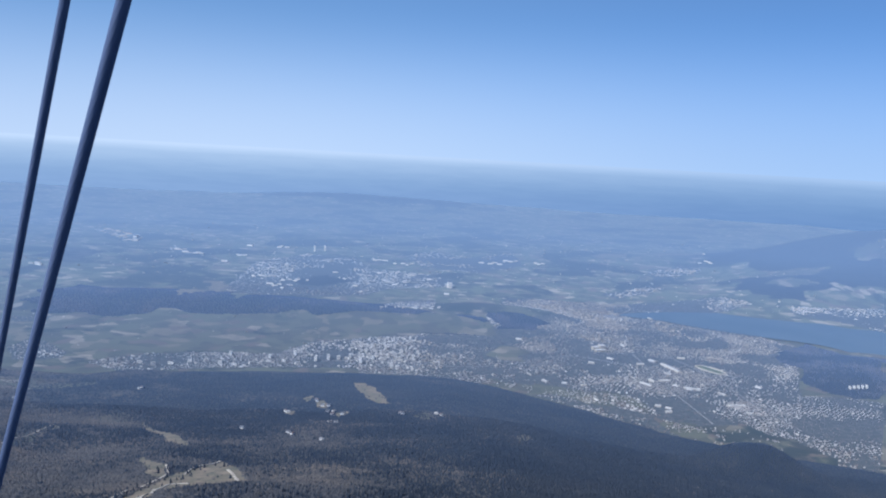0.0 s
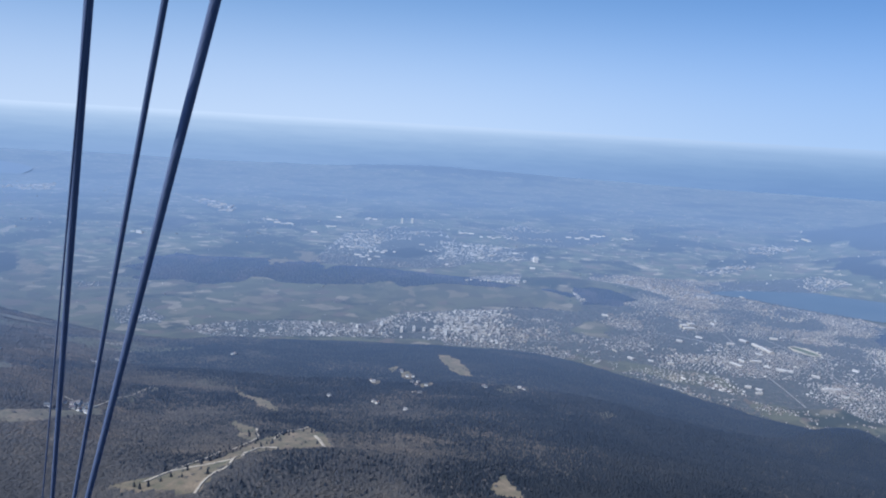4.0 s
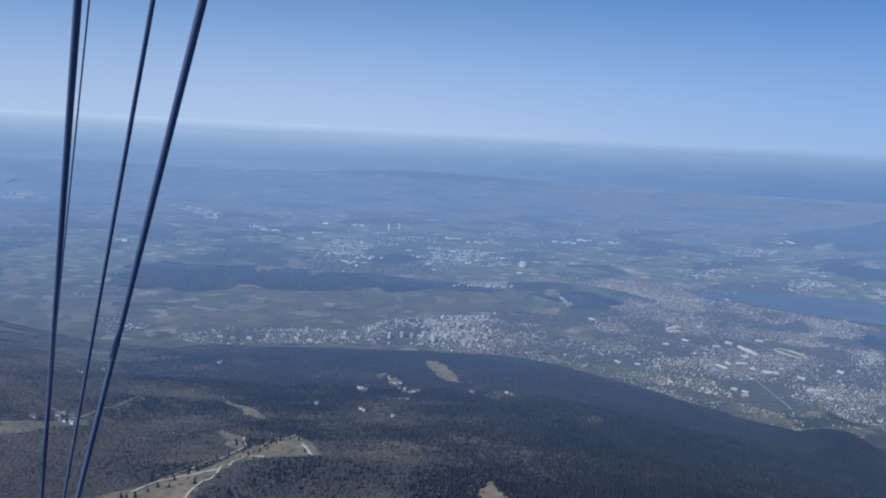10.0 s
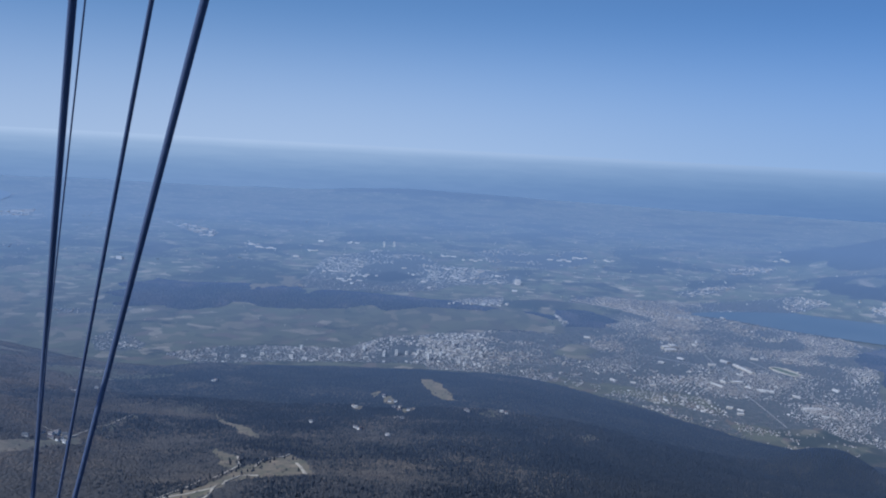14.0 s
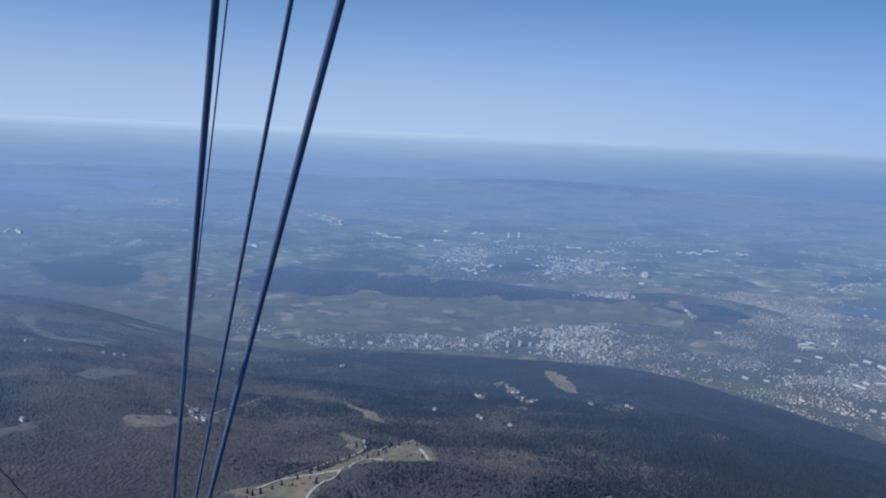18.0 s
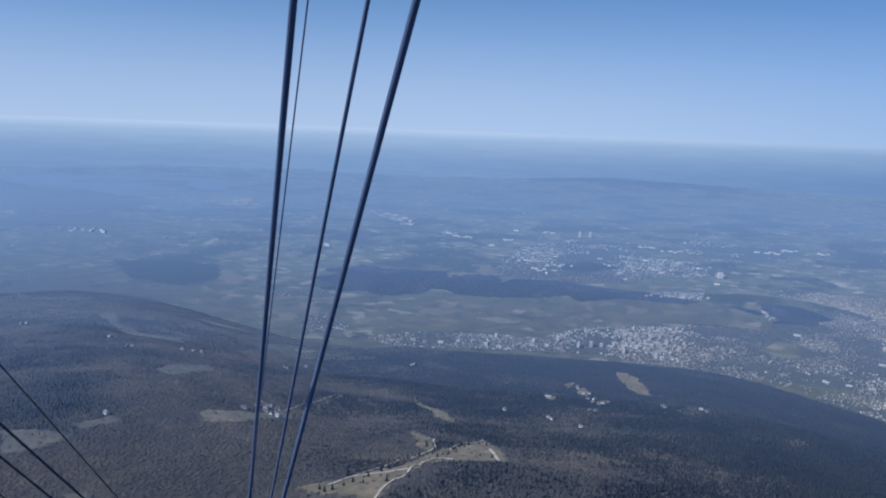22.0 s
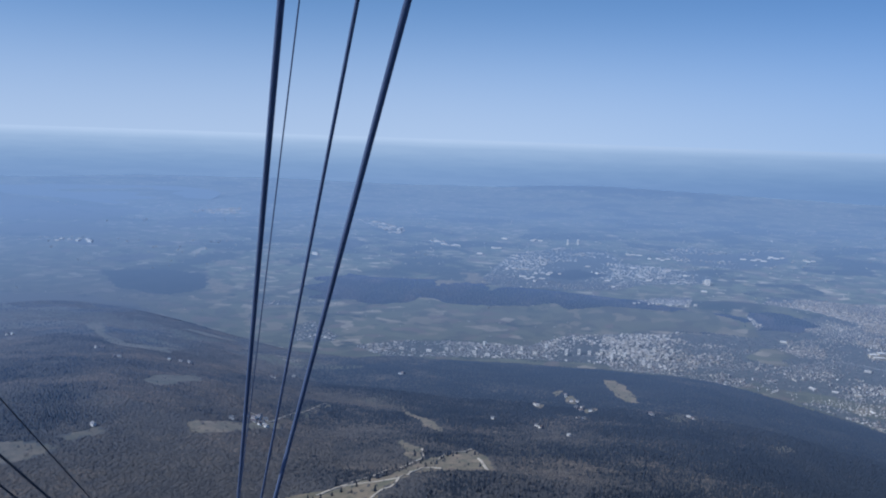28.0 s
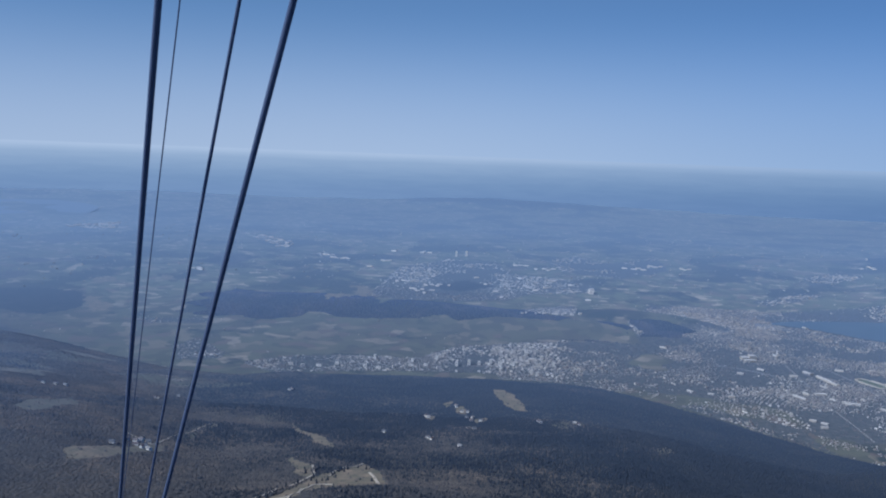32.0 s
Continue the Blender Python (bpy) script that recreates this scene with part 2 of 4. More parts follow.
def roof_material():
    n = Nodes("tile_roof")
    r = n.add("ObjectInfo").outputs["Random"]
    both = n.math("FRACT", n.math("ADD", r, n.add("NewGeometry").outputs["Random Per Island"]))
    c = n.ramp(both, [(0.0, (0.17, 0.115, 0.09)), (0.22, (0.22, 0.15, 0.115)), (0.4, (0.14, 0.135, 0.135)), (0.6, (0.28, 0.265, 0.255)), (0.8, (0.13, 0.105, 0.09)), (0.88, (0.58, 0.57, 0.55))], "CONSTANT")
    c = n.mix(n.span(n.noise(1.6, 4), 0.35, 0.7, 0.0, 0.4), c, (0.10, 0.09, 0.08))
    return n.land(c, most=0.82)


def plain_material(name, a, b, scale=0.8, most=0.82):
    n = Nodes(name)
    return n.land(n.mix(n.span(n.noise(scale, 5, 0.6), 0.3, 0.7), a, b), most=most)


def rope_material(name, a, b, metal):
    """Weathered steel wire, with the lay of the strands; the light on it is put into a and b."""
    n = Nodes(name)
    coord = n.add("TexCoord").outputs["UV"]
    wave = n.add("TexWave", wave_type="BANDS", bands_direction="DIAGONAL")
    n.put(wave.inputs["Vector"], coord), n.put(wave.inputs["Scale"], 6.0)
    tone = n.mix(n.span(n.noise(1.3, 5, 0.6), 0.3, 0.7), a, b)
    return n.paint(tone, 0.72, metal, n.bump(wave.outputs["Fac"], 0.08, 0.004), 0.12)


def water_material(name, a, b, rough):
    n = Nodes(name)
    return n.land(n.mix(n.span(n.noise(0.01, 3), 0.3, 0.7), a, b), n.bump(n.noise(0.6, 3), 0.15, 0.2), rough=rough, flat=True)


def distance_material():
    """The haze behind the plain, painted on a glowing ring: one soft upward change of blue."""
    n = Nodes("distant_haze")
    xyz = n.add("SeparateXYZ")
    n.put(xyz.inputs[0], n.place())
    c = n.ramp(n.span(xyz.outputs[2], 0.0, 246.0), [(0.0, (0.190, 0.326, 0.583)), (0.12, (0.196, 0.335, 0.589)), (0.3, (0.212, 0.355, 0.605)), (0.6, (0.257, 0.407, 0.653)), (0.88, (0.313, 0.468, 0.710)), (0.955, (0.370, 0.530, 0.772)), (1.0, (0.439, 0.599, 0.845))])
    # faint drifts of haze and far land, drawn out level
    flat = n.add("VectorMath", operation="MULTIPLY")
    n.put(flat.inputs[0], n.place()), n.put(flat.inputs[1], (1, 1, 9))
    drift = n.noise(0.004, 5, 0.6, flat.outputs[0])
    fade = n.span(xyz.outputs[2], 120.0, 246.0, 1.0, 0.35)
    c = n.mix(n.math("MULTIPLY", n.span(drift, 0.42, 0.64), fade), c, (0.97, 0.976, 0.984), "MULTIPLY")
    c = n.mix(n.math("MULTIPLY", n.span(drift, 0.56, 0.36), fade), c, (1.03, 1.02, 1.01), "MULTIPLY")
    # the sky's brightening towards the sun's side is painted in here too
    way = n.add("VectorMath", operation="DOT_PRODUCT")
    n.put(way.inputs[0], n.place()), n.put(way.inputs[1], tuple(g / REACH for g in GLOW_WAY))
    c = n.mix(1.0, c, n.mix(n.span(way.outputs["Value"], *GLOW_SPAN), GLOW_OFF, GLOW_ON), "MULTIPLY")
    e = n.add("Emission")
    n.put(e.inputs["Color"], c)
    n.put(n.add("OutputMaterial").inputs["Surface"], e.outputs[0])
    return n.mat


GROUND = ground_material()
CONIFER = tree_material("conifer", [(0.0, (0.015, 0.018, 0.021)), (0.5, (0.019, 0.022, 0.025)), (1.0, (0.027, 0.030, 0.031))], 0.062)
MIXED = tree_material("mixed_crown", [(0.0, (0.056, 0.054, 0.050)), (0.5, (0.070, 0.067, 0.060)), (1.0, (0.086, 0.082, 0.074))])
BARE = tree_material("bare_crown", [(0.0, (0.088, 0.082, 0.074)), (0.5, (0.110, 0.102, 0.090)), (1.0, (0.142, 0.129, 0.112))])
BARK = plain_material("bark", (0.06, 0.045, 0.03), (0.10, 0.08, 0.06), 3.0)
WALL, ROOF = wall_material(), roof_material()
WHITE = plain_material("white_facade", (0.80, 0.80, 0.78), (0.66, 0.66, 0.64), 0.5, 0.25)
SAND = plain_material("sandy_surface", (0.47, 0.43, 0.35), (0.38, 0.35, 0.29), 0.4)
METAL_ROOF = plain_material("light_metal_roof", (0.66, 0.66, 0.64), (0.42, 0.42, 0.41), 0.55)
GRAVEL = plain_material("gravel", (0.52, 0.47, 0.39), (0.40, 0.36, 0.29), 0.5)
ASPHALT = plain_material("worn_asphalt", (0.20, 0.20, 0.20), (0.28, 0.275, 0.27), 0.3)
GLASS = plain_material("window_band", (0.06, 0.07, 0.09), (0.09, 0.10, 0.12), 1.0)
# near ropes: the blue skylight on them is painted into the steel's colour
STEEL = rope_material("skylit_rope", (0.092, 0.134, 0.245), (0.114, 0.160, 0.28), 0.0)
# neighbouring ropes: a darker copy, with their shade put into the colour
SHADED_STEEL = rope_material("shaded_rope", (0.055, 0.063, 0.080), (0.075, 0.084, 0.105), 0.0)
WATER = water_material("lake_water", (0.10, 0.16, 0.22), (0.12, 0.18, 0.24), 0.6)
FAR_WATER = water_material("far_water", (0.12, 0.16, 0.20), (0.15, 0.19, 0.235), 0.75)
DISTANCE = distance_material()

# ---- the lie of the land, as heights over the plain ----
EYE_Z = 240.0                       # the plain lies this far below the cabin


def smooth(a, b, v):
    """0 before a, 1 after b, smooth between (a may be the larger)."""
    u = np.clip((v - a) / (b - a), 0.0, 1.0)
    return u * u * (3 - 2 * u)


def lattice(ix, iy, seed):
    n = (ix * 374761393 + iy * 668265263 + seed * 1442695041) & 0x7FFFFFFF
    n = ((n ^ (n >> 13)) * 1274126177) & 0x7FFFFFFF
    return ((n ^ (n >> 16)) & 0xFFFF) / 65535.0


def rough(x, y, size, seed=0, octaves=3):
    """Smooth value noise, -1 to 1, with features of that size in metres."""
    total, amp, norm = 0.0, 1.0, 0.0
    for o in range(octaves):
        u, v = x / size * 2 ** o, y / size * 2 ** o
        iu, iv = np.floor(u).astype(np.int64), np.floor(v).astype(np.int64)
        fu, fv = u - iu, v - iv
        fu, fv = fu * fu * (3 - 2 * fu), fv * fv * (3 - 2 * fv)
        s = seed + 17 * o
        low = lattice(iu, iv, s) * (1 - fu) + lattice(iu + 1, iv, s) * fu
        high = lattice(iu, iv + 1, s) * (1 - fu) + lattice(iu + 1, iv + 1, s) * fu
        total, norm, amp = total + amp * (low * (1 - fv) + high * fv), norm + amp, amp * 0.5
    return total / norm * 2 - 1


def mound(x, y, cx, cy, along, length, width):
    """A long rounded ridge of height 1; along: its bearing in degrees."""
    s, c = math.sin(radians(along)), math.cos(radians(along))
    u, v = (x - cx) * s + (y - cy) * c, (x - cx) * c - (y - cy) * s
    return np.exp(-np.abs(u / length) ** 3 - (v / width) ** 2)


SLOPE_R = (0, 30, 130, 265, 350, 450, 570, 680, 760, 860, 930)
SLOPE_Z = (228, 205, 137, 135, 119, 99, 78, 62, 40, 8, 0)


def height(x, y):
    x, y = np.asarray(x, float), np.asarray(y, float)
    r, az = np.hypot(x, y), np.degrees(np.arctan2(x, y))
    k = 1 + 0.20 * smooth(-2.2, 22.1, az) - 0.29 * smooth(-22, -42, az)
    front = np.interp(r * k, SLOPE_R, SLOPE_Z)
    back = np.maximum(222 - 0.25 * r, 60)
    z = front + (back - front) * smooth(80, 130, np.abs(az))
    hill = smooth(2, 40, z) * smooth(60, 200, r) * (1 - 0.65 * smooth(-23, -34, az))
    z = z + hill * (5.0 * rough(x, y, 130, 3) + 2.0 * rough(x, y, 38, 5))
    z = z + 70 * mound(x, y, 28, -46, 149, 26, 16)              # rocky summit behind the cabin, where the ropes end
    z = z + 15 * mound(x, y, 181.3, 478.9, 62.6, 29.7, 20.9)              # near wooded knoll above the suburb
    z = z + 9 * mound(x, y, -55, 232, 60, 45, 22)               # wooded hump below the alp
    z = z + 19 * mound(x, y, -245, 1262, 97, 330, 75)           # long wooded ridge behind the first town
    z = z + 11 * mound(x, y, 530, 1055, 40, 105, 48)            # wooded hill south of the lake
    z = z + 14 * mound(x, y, 90, 1330, 100, 110, 50)
    z = z + 42 * mound(x, y, 850, 1790, 60, 330, 150)           # hills across the lake
    z = z + 14 * mound(x, y, 560, 2250, 75, 420, 160)
    z = z + 118 * mound(x, y, 1150, 2010, 110, 400, 190)        # high hill behind the lake's far end
    z = z + 19 * mound(x, y, -470, 4120, 94, 560, 200)         # long ridges far out in the haze
    z = z + 45 * mound(x, y, -1850, 1900, 120, 500, 190)        # ridge before the far lake
    z = z + 16 * mound(x, y, -1050, 1480, 70, 330, 110)
    z = z + 16 * mound(x, y, -300, 4250, 80, 700, 260)          # far hills in the haze
    z = z + 10 * mound(x, y, 1500, 4100, 95, 800, 300)
    z = z + 16 * mound(x, y, -2300, 3700, 60, 700, 260)
    far = smooth(1000, 2600, r)
    z = z + far * 9 * np.maximum(0, rough(x, y, 420, 11)) + smooth(3700, 4300, r) * (2 + 9 * np.maximum(0, rough(x, y, 500, 13, 4)))
    return z

# ---- plans of what covers the land (x, y) ----
CLEARINGS = dict(
    alp=[(-108, 212), (-102, 219), (-95, 229), (-89, 249), (-90, 280), (-84, 294), (-80, 314), (-71, 293), (-64, 272), (-72, 267), (-82, 262), (-78, 226), (-83, 218), (-83, 208)],
    strip=[(-151, 430), (-131, 395), (-106, 361), (-101, 341), (-120, 366), (-133, 387)],
    saddle=[(-174, 429), (-171, 456), (-151, 435), (-152, 414), (-164, 413)],
    spur=[(-109, 316), (-96, 302), (-87, 273), (-95, 281)],
    valley_meadow=[(-178, 261), (-173, 278), (-166, 292), (-172, 324), (-160, 304), (-156, 259), (-169, 253)],
    west_meadow=[(-171, 267), (-171, 287), (-166, 293), (-159, 280), (-164, 257)],
    lane=[(-165, 304), (-179, 354), (-182, 400), (-172, 383), (-171, 344), (-160, 297)],
    brow_clearing=[(-64, 600), (-53, 606), (-40, 580), (-34, 552), (-28, 508), (-36, 510), (-45, 532), (-52, 574)],
    small_clearing=[(-14, 468), (-6, 485), (6, 480), (-5, 456)],
    low_clearing=[(-8, 245), (-1, 257), (3, 239), (-6, 237)],
    slope_field=[(179, 807), (207, 781), (165, 612), (148, 606)],
    glade_a=[(-73, 511), (-68, 516), (-63, 500), (-66, 489), (-71, 496)],
    glade_b=[(-59, 478), (-53, 482), (-49, 466), (-54, 455)],
    glade_c=[(-86, 475), (-82, 482), (-79, 473), (-82, 464)],
    glade_d=[(-83, 520), (-80, 540), (-75, 528), (-79, 509)],
    glade_e=[(-53, 381), (-51, 386), (-47, 364), (-49, 356)],
    glade_f=[(40, 440), (50, 450), (53, 443), (42, 428)],
    hill_meadow_a=[(-244, 327), (-252, 358), (-254, 396), (-235, 363), (-231, 323)],
    hill_meadow_b=[(-203, 231), (-205, 251), (-200, 247), (-197, 230)],
    hill_meadow_c=[(-225, 219), (-209, 226), (-196, 223), (-198, 212), (-207, 203)],
    hill_meadow_e=[(-476, 593), (-438, 549), (-396, 494), (-363, 473), (-353, 467), (-335, 492), (-329, 488), (-347, 457), (-369, 463), (-400, 490), (-448, 541), (-484, 587)],
    hill_meadow_g=[(-428, 646), (-399, 643), (-373, 636), (-375, 628), (-401, 629), (-430, 634)],
    hill_meadow_h=[(-207, 233), (-206, 240), (-202, 250), (-197, 246), (-199, 234)],
    hill_meadow_d=[(-169, 186), (-161, 189), (-155, 183), (-162, 180)],
    hill_meadow_f=[(-383, 466), (-360, 470), (-338, 485), (-320, 462), (-347, 448)],
    tan_a=[(-285, 1103), (-259, 1123), (-240, 1058), (-265, 1043)],
    tan_b=[(-199, 1101), (-143, 1133), (-133, 1099), (-184, 1065)],
    tan_c=[(-220, 938), (-171, 954), (-157, 932), (-214, 912)],
    quarry=[(-412, 1504), (-383, 1512), (-355, 1438), (-329, 1290), (-348, 1285)],
    bare_a=[(-866, 1392), (-825, 1409), (-797, 1376), (-833, 1347)],
    bare_b=[(-775, 1451), (-744, 1461), (-725, 1429), (-752, 1422)],
    bare_c=[(-430, 1379), (-384, 1405), (-348, 1273), (-390, 1260)],
    bare_d=[(-631, 1479), (-604, 1516), (-577, 1462), (-601, 1432)],
    oval=[(-394, 1478), (-379, 1490), (-362, 1448), (-338, 1320), (-352, 1300), (-372, 1400)],
    pale_strip=[(-309, 1252), (-300, 1400), (-242, 1455), (-235, 1426), (-269, 1276), (-301, 1245)],
    wood_rim=[(-957, 1261), (-950, 1294), (-894, 1289), (-920, 1246)],
    wood_foot=[(-740, 1060), (-726, 1085), (-681, 1090), (-701, 1051)],
    west_pale=[(-1380, 1941), (-1466, 2140), (-1300, 2040), (-1312, 1944)],
    north_pale_a=[(-170, 3060), (-140, 3140), (-60, 3150), (-70, 3060)],
    north_pale_b=[(-700, 3360), (-640, 3460), (-420, 3440), (-440, 3350)],
    north_pale_c=[(390, 2180), (400, 2230), (480, 2240), (470, 2180)],
    north_pale_d=[(560, 2240), (570, 2310), (700, 2300), (690, 2240)],
    edge_field=[(-795, 1256), (-728, 1204), (-673, 1137), (-692, 1119)],
)
WOODS = dict(
    woodlot=[(-977, 1215), (-896, 1275), (-812, 1273), (-711, 1143), (-736, 1075), (-831, 1075)],
    city_wood=[(63, 1286), (111, 1301), (175, 1268), (135, 1193), (88, 1186)],
    south_wood=[(464, 1150), (537, 1217), (557, 1155), (590, 1118), (497, 934), (463, 930), (432, 945), (446, 1030)],
    west_wood_a=[(-1843, 1842), (-1804, 2121), (-1613, 2214), (-1403, 1747), (-1496, 1663), (-1657, 1654)],
    west_wood_b=[(-1542, 1538), (-1435, 1630), (-1271, 1700), (-1322, 1501), (-1459, 1454)],
    west_wood_c=[(-1369, 1927), (-1361, 2071), (-1235, 1984), (-1234, 1827)],
    west_foot=[(-972, 993), (-875, 1018), (-747, 989), (-612, 920), (-470, 770), (-350, 610), (-402, 605), (-482, 646), (-576, 670), (-642, 655)],
    west_wood_d=[(-1070, 1314), (-1030, 1377), (-980, 1360), (-990, 1307)],
    plain_wood_a=[(-601, 1230), (-582, 1368), (-491, 1296), (-396, 1242), (-394, 1183), (-523, 1147)],
    plain_wood_b=[(-815, 1666), (-824, 1864), (-718, 1814), (-695, 1632)],
    plain_wood=[(-266, 1567), (-215, 1661), (-178, 1586), (-213, 1496)],
)
TOWNS = dict(
    main_town=[(-378, 903), (-328, 874), (-238, 909), (-166, 929), (-91, 942), (-0, 623), (68, 632), (161, 805), (156, 544), (293, 811), (350, 802), (506, 1195), (469, 1275), (368, 1352), (321, 1395), (327, 1488), (184, 1500), (115, 1488), (64, 1311), (78, 1151), (-43, 1134), (-148, 1067), (-204, 986), (-316, 969)],
    east_quarter=[(375, 1239), (429, 1214), (468, 1153), (436, 1029), (372, 950), (340, 1000), (345, 1139)],
    south_town=[(308, 887), (389, 926), (447, 932), (486, 912), (250, 461), (347, 723), (314, 762), (299, 808)],
    north_shore=[(306, 1488), (411, 1551), (553, 1610), (559, 1536), (461, 1447), (288, 1399)],
    east_shore=[(639, 1558), (702, 1585), (785, 1606), (818, 1568), (711, 1356), (677, 1414), (608, 1478)],
    plain_town=[(-353, 1265), (-375, 1576), (-390, 1784), (-313, 1983), (-203, 1955), (-148, 1784), (-40, 1747), (23, 1681), (18, 1584), (-84, 1533), (-128, 1451), (-198, 1400), (-273, 1393)],
    ridge_rows=[(-94, 1350), (-57, 1400), (-9, 1432), (-8, 1312), (-83, 1237)],
    mill_town=[(-90, 2042), (-25, 2171), (44, 2050), (174, 2189), (188, 1981), (77, 1806), (-44, 1856)],
    village_a=[(-928, 2252), (-894, 2299), (-743, 2130), (-726, 1995)],
    village_b=[(-633, 1956), (-590, 1957), (-544, 1895), (-559, 1815)],
    village_c=[(-464, 931), (-413, 940), (-408, 915), (-441, 893)],
    village_d=[(-619, 1099), (-515, 1131), (-509, 1101), (-594, 1064)],
    village_e=[(478, 1988), (666, 2163), (654, 2064), (457, 1843)],
    village_f=[(298, 1599), (421, 1734), (443, 1691), (321, 1557)],
    village_g=[(-1366, 1513), (-1218, 1504), (-1158, 1422), (-1261, 1412)],
    village_h=[(-1500, 2282), (-1421, 2451), (-1323, 2250), (-1361, 2099)],
    village_i=[(-585, 604), (-553, 606), (-455, 519), (-500, 527)],
    village_j=[(-485, 948), (-481, 1006), (-413, 943), (-448, 892)],
)
FIELDS = dict(
    foot_field=[(39, 905), (59, 930), (85, 910), (118, 906), (159, 897), (199, 889), (222, 862), (218, 819), (200, 828), (174, 848), (136, 856), (103, 871), (72, 887)],
    lower_field=[(217, 811), (246, 789), (284, 793), (315, 766), (332, 736), (335, 712), (311, 725), (270, 690), (214, 755)],
    park=[(80, 1096), (103, 1113), (122, 1073), (109, 1010), (83, 1015), (74, 1050)],
    lake_hill_a=[(660, 1830), (760, 1900), (830, 1850), (760, 1760), (690, 1760)],
    lake_hill_b=[(620, 1690), (690, 1720), (730, 1670), (660, 1640)],
    lake_hill_c=[(900, 1930), (1000, 1960), (1040, 1880), (930, 1860)],
    green_plateau=[(-367, 1123), (-279, 1181), (-121, 1209), (17, 1251), (71, 1168), (-43, 1126), (-148, 1067), (-206, 995), (-316, 969), (-354, 980)],
)
LAKES = dict(
    lake=[(289, 1380), (360, 1426), (504, 1459), (606, 1426), (659, 1375), (706, 1345), (609, 1155), (546, 1220), (485, 1252), (407, 1299), (350, 1347)],
    far_lake=[(-2736, 2523), (-2900, 2900), (-2500, 3250), (-2000, 3150), (-1720, 2789), (-1664, 2342), (-2007, 2360), (-2483, 2483)],
)


def inside(x, y, ring):
    """Which of the points lie in the ring."""
    hit = np.zeros(np.shape(x), bool)
    for (ax, ay), (bx, by) in zip(ring, ring[1:] + ring[:1]):
        cross = (ay > y) != (by > y)
        hit ^= cross & (x < (bx - ax) * (y - ay) / ((by - ay) or 1e-9) + ax)
    return hit


def any_inside(x, y, rings):
    hit = np.zeros(np.shape(x), bool)
    for ring in rings:
        hit |= inside(x, y, ring)
    return hit


def cover(x, y, z):
    """Wood, town and pale meadow, each 0 to 1."""
    r, az = np.hypot(x, y), np.degrees(np.arctan2(x, y))
    n1, n2 = rough(x, y, 70, 21), rough(x, y, 260, 23)
    wood = smooth(0.5, 5, z) * (r < 1150) * 1.0
    wood = np.where((az < -22) & (n1 + 0.6 * n2 > 0.5 - 0.4 * smooth(480, 640, r)), wood * 0.35, wood)
    ridge = mound(x, y, -245, 1240, 97, 340, 62) + 0.25 * rough(x, y, 45, 25)
    wood = np.maximum(wood, smooth(0.25, 0.5, ridge + 0.25 * n1))
    wood = np.maximum(wood, smooth(14, 22, z + 16 * n1 + 8 * n2 - 4) * (r > 1150))
    vx, vy = x + 26 * rough(x, y, 55, 35), y + 26 * rough(x, y, 55, 37)
    wood = np.maximum(wood, any_inside(vx, vy, WOODS.values()) * 1.0)
    wood = wood * ~any_inside(vx, y + 20 * rough(x, y, 40, 39), FIELDS.values())
    wx, wy = x + 4 * rough(x, y, 30, 31), y + 4 * rough(x, y, 30, 33)
    town = any_inside(wx, wy, TOWNS.values()) & ~any_inside(vx, y + 20 * rough(x, y, 40, 39), FIELDS.values()) & ((z < 1.0) | (r > 960) & (z < 9)) & (wood < 0.5)
    s = np.where(r > 900, 16, 5)
    gx, gy = x + s * rough(x, y, 22, 41), y + s * rough(x, y, 22, 43)
    pale = any_inside(gx, gy, CLEARINGS.values())
    bright = any_inside(gx, gy, [CLEARINGS[k] for k in ("alp", "valley_meadow", "strip", "spur", "brow_clearing", "low_clearing", "quarry", "bare_a", "bare_b", "bare_c", "glade_a", "glade_b", "glade_c", "glade_d", "edge_field", "oval", "north_pale_a", "north_pale_b", "north_pale_c", "north_pale_d")])
    mown = any_inside(gx, gy, [ring for name, ring in CLEARINGS.items() if name.startswith("hill_meadow")])
    return wood * np.where(pale, np.where(bright | mown | (r > 900), 0.0, 0.42), 1.0), town * 1.0, pale * np.where(bright, 1.0, np.where(mown, 0.50, 0.43))


def stand(x, y):
    """What grows in the woods: below 0.1 spruce, above 0.5 bare beech, mixed between."""
    r, az = np.hypot(x, y), np.degrees(np.arctan2(x, y))
    return 1.15 * rough(x, y, 60, 51, 5) + 0.6 * rough(x, y, 17, 53, 4) + 0.85 * smooth(-16, -32, az) + 0.85 * smooth(350, 240, r) * smooth(1, -11, az) - 0.95 * smooth(-1, 10, az) - 0.35 * smooth(400, 540, r) * smooth(-32, -20, az) - 0.12


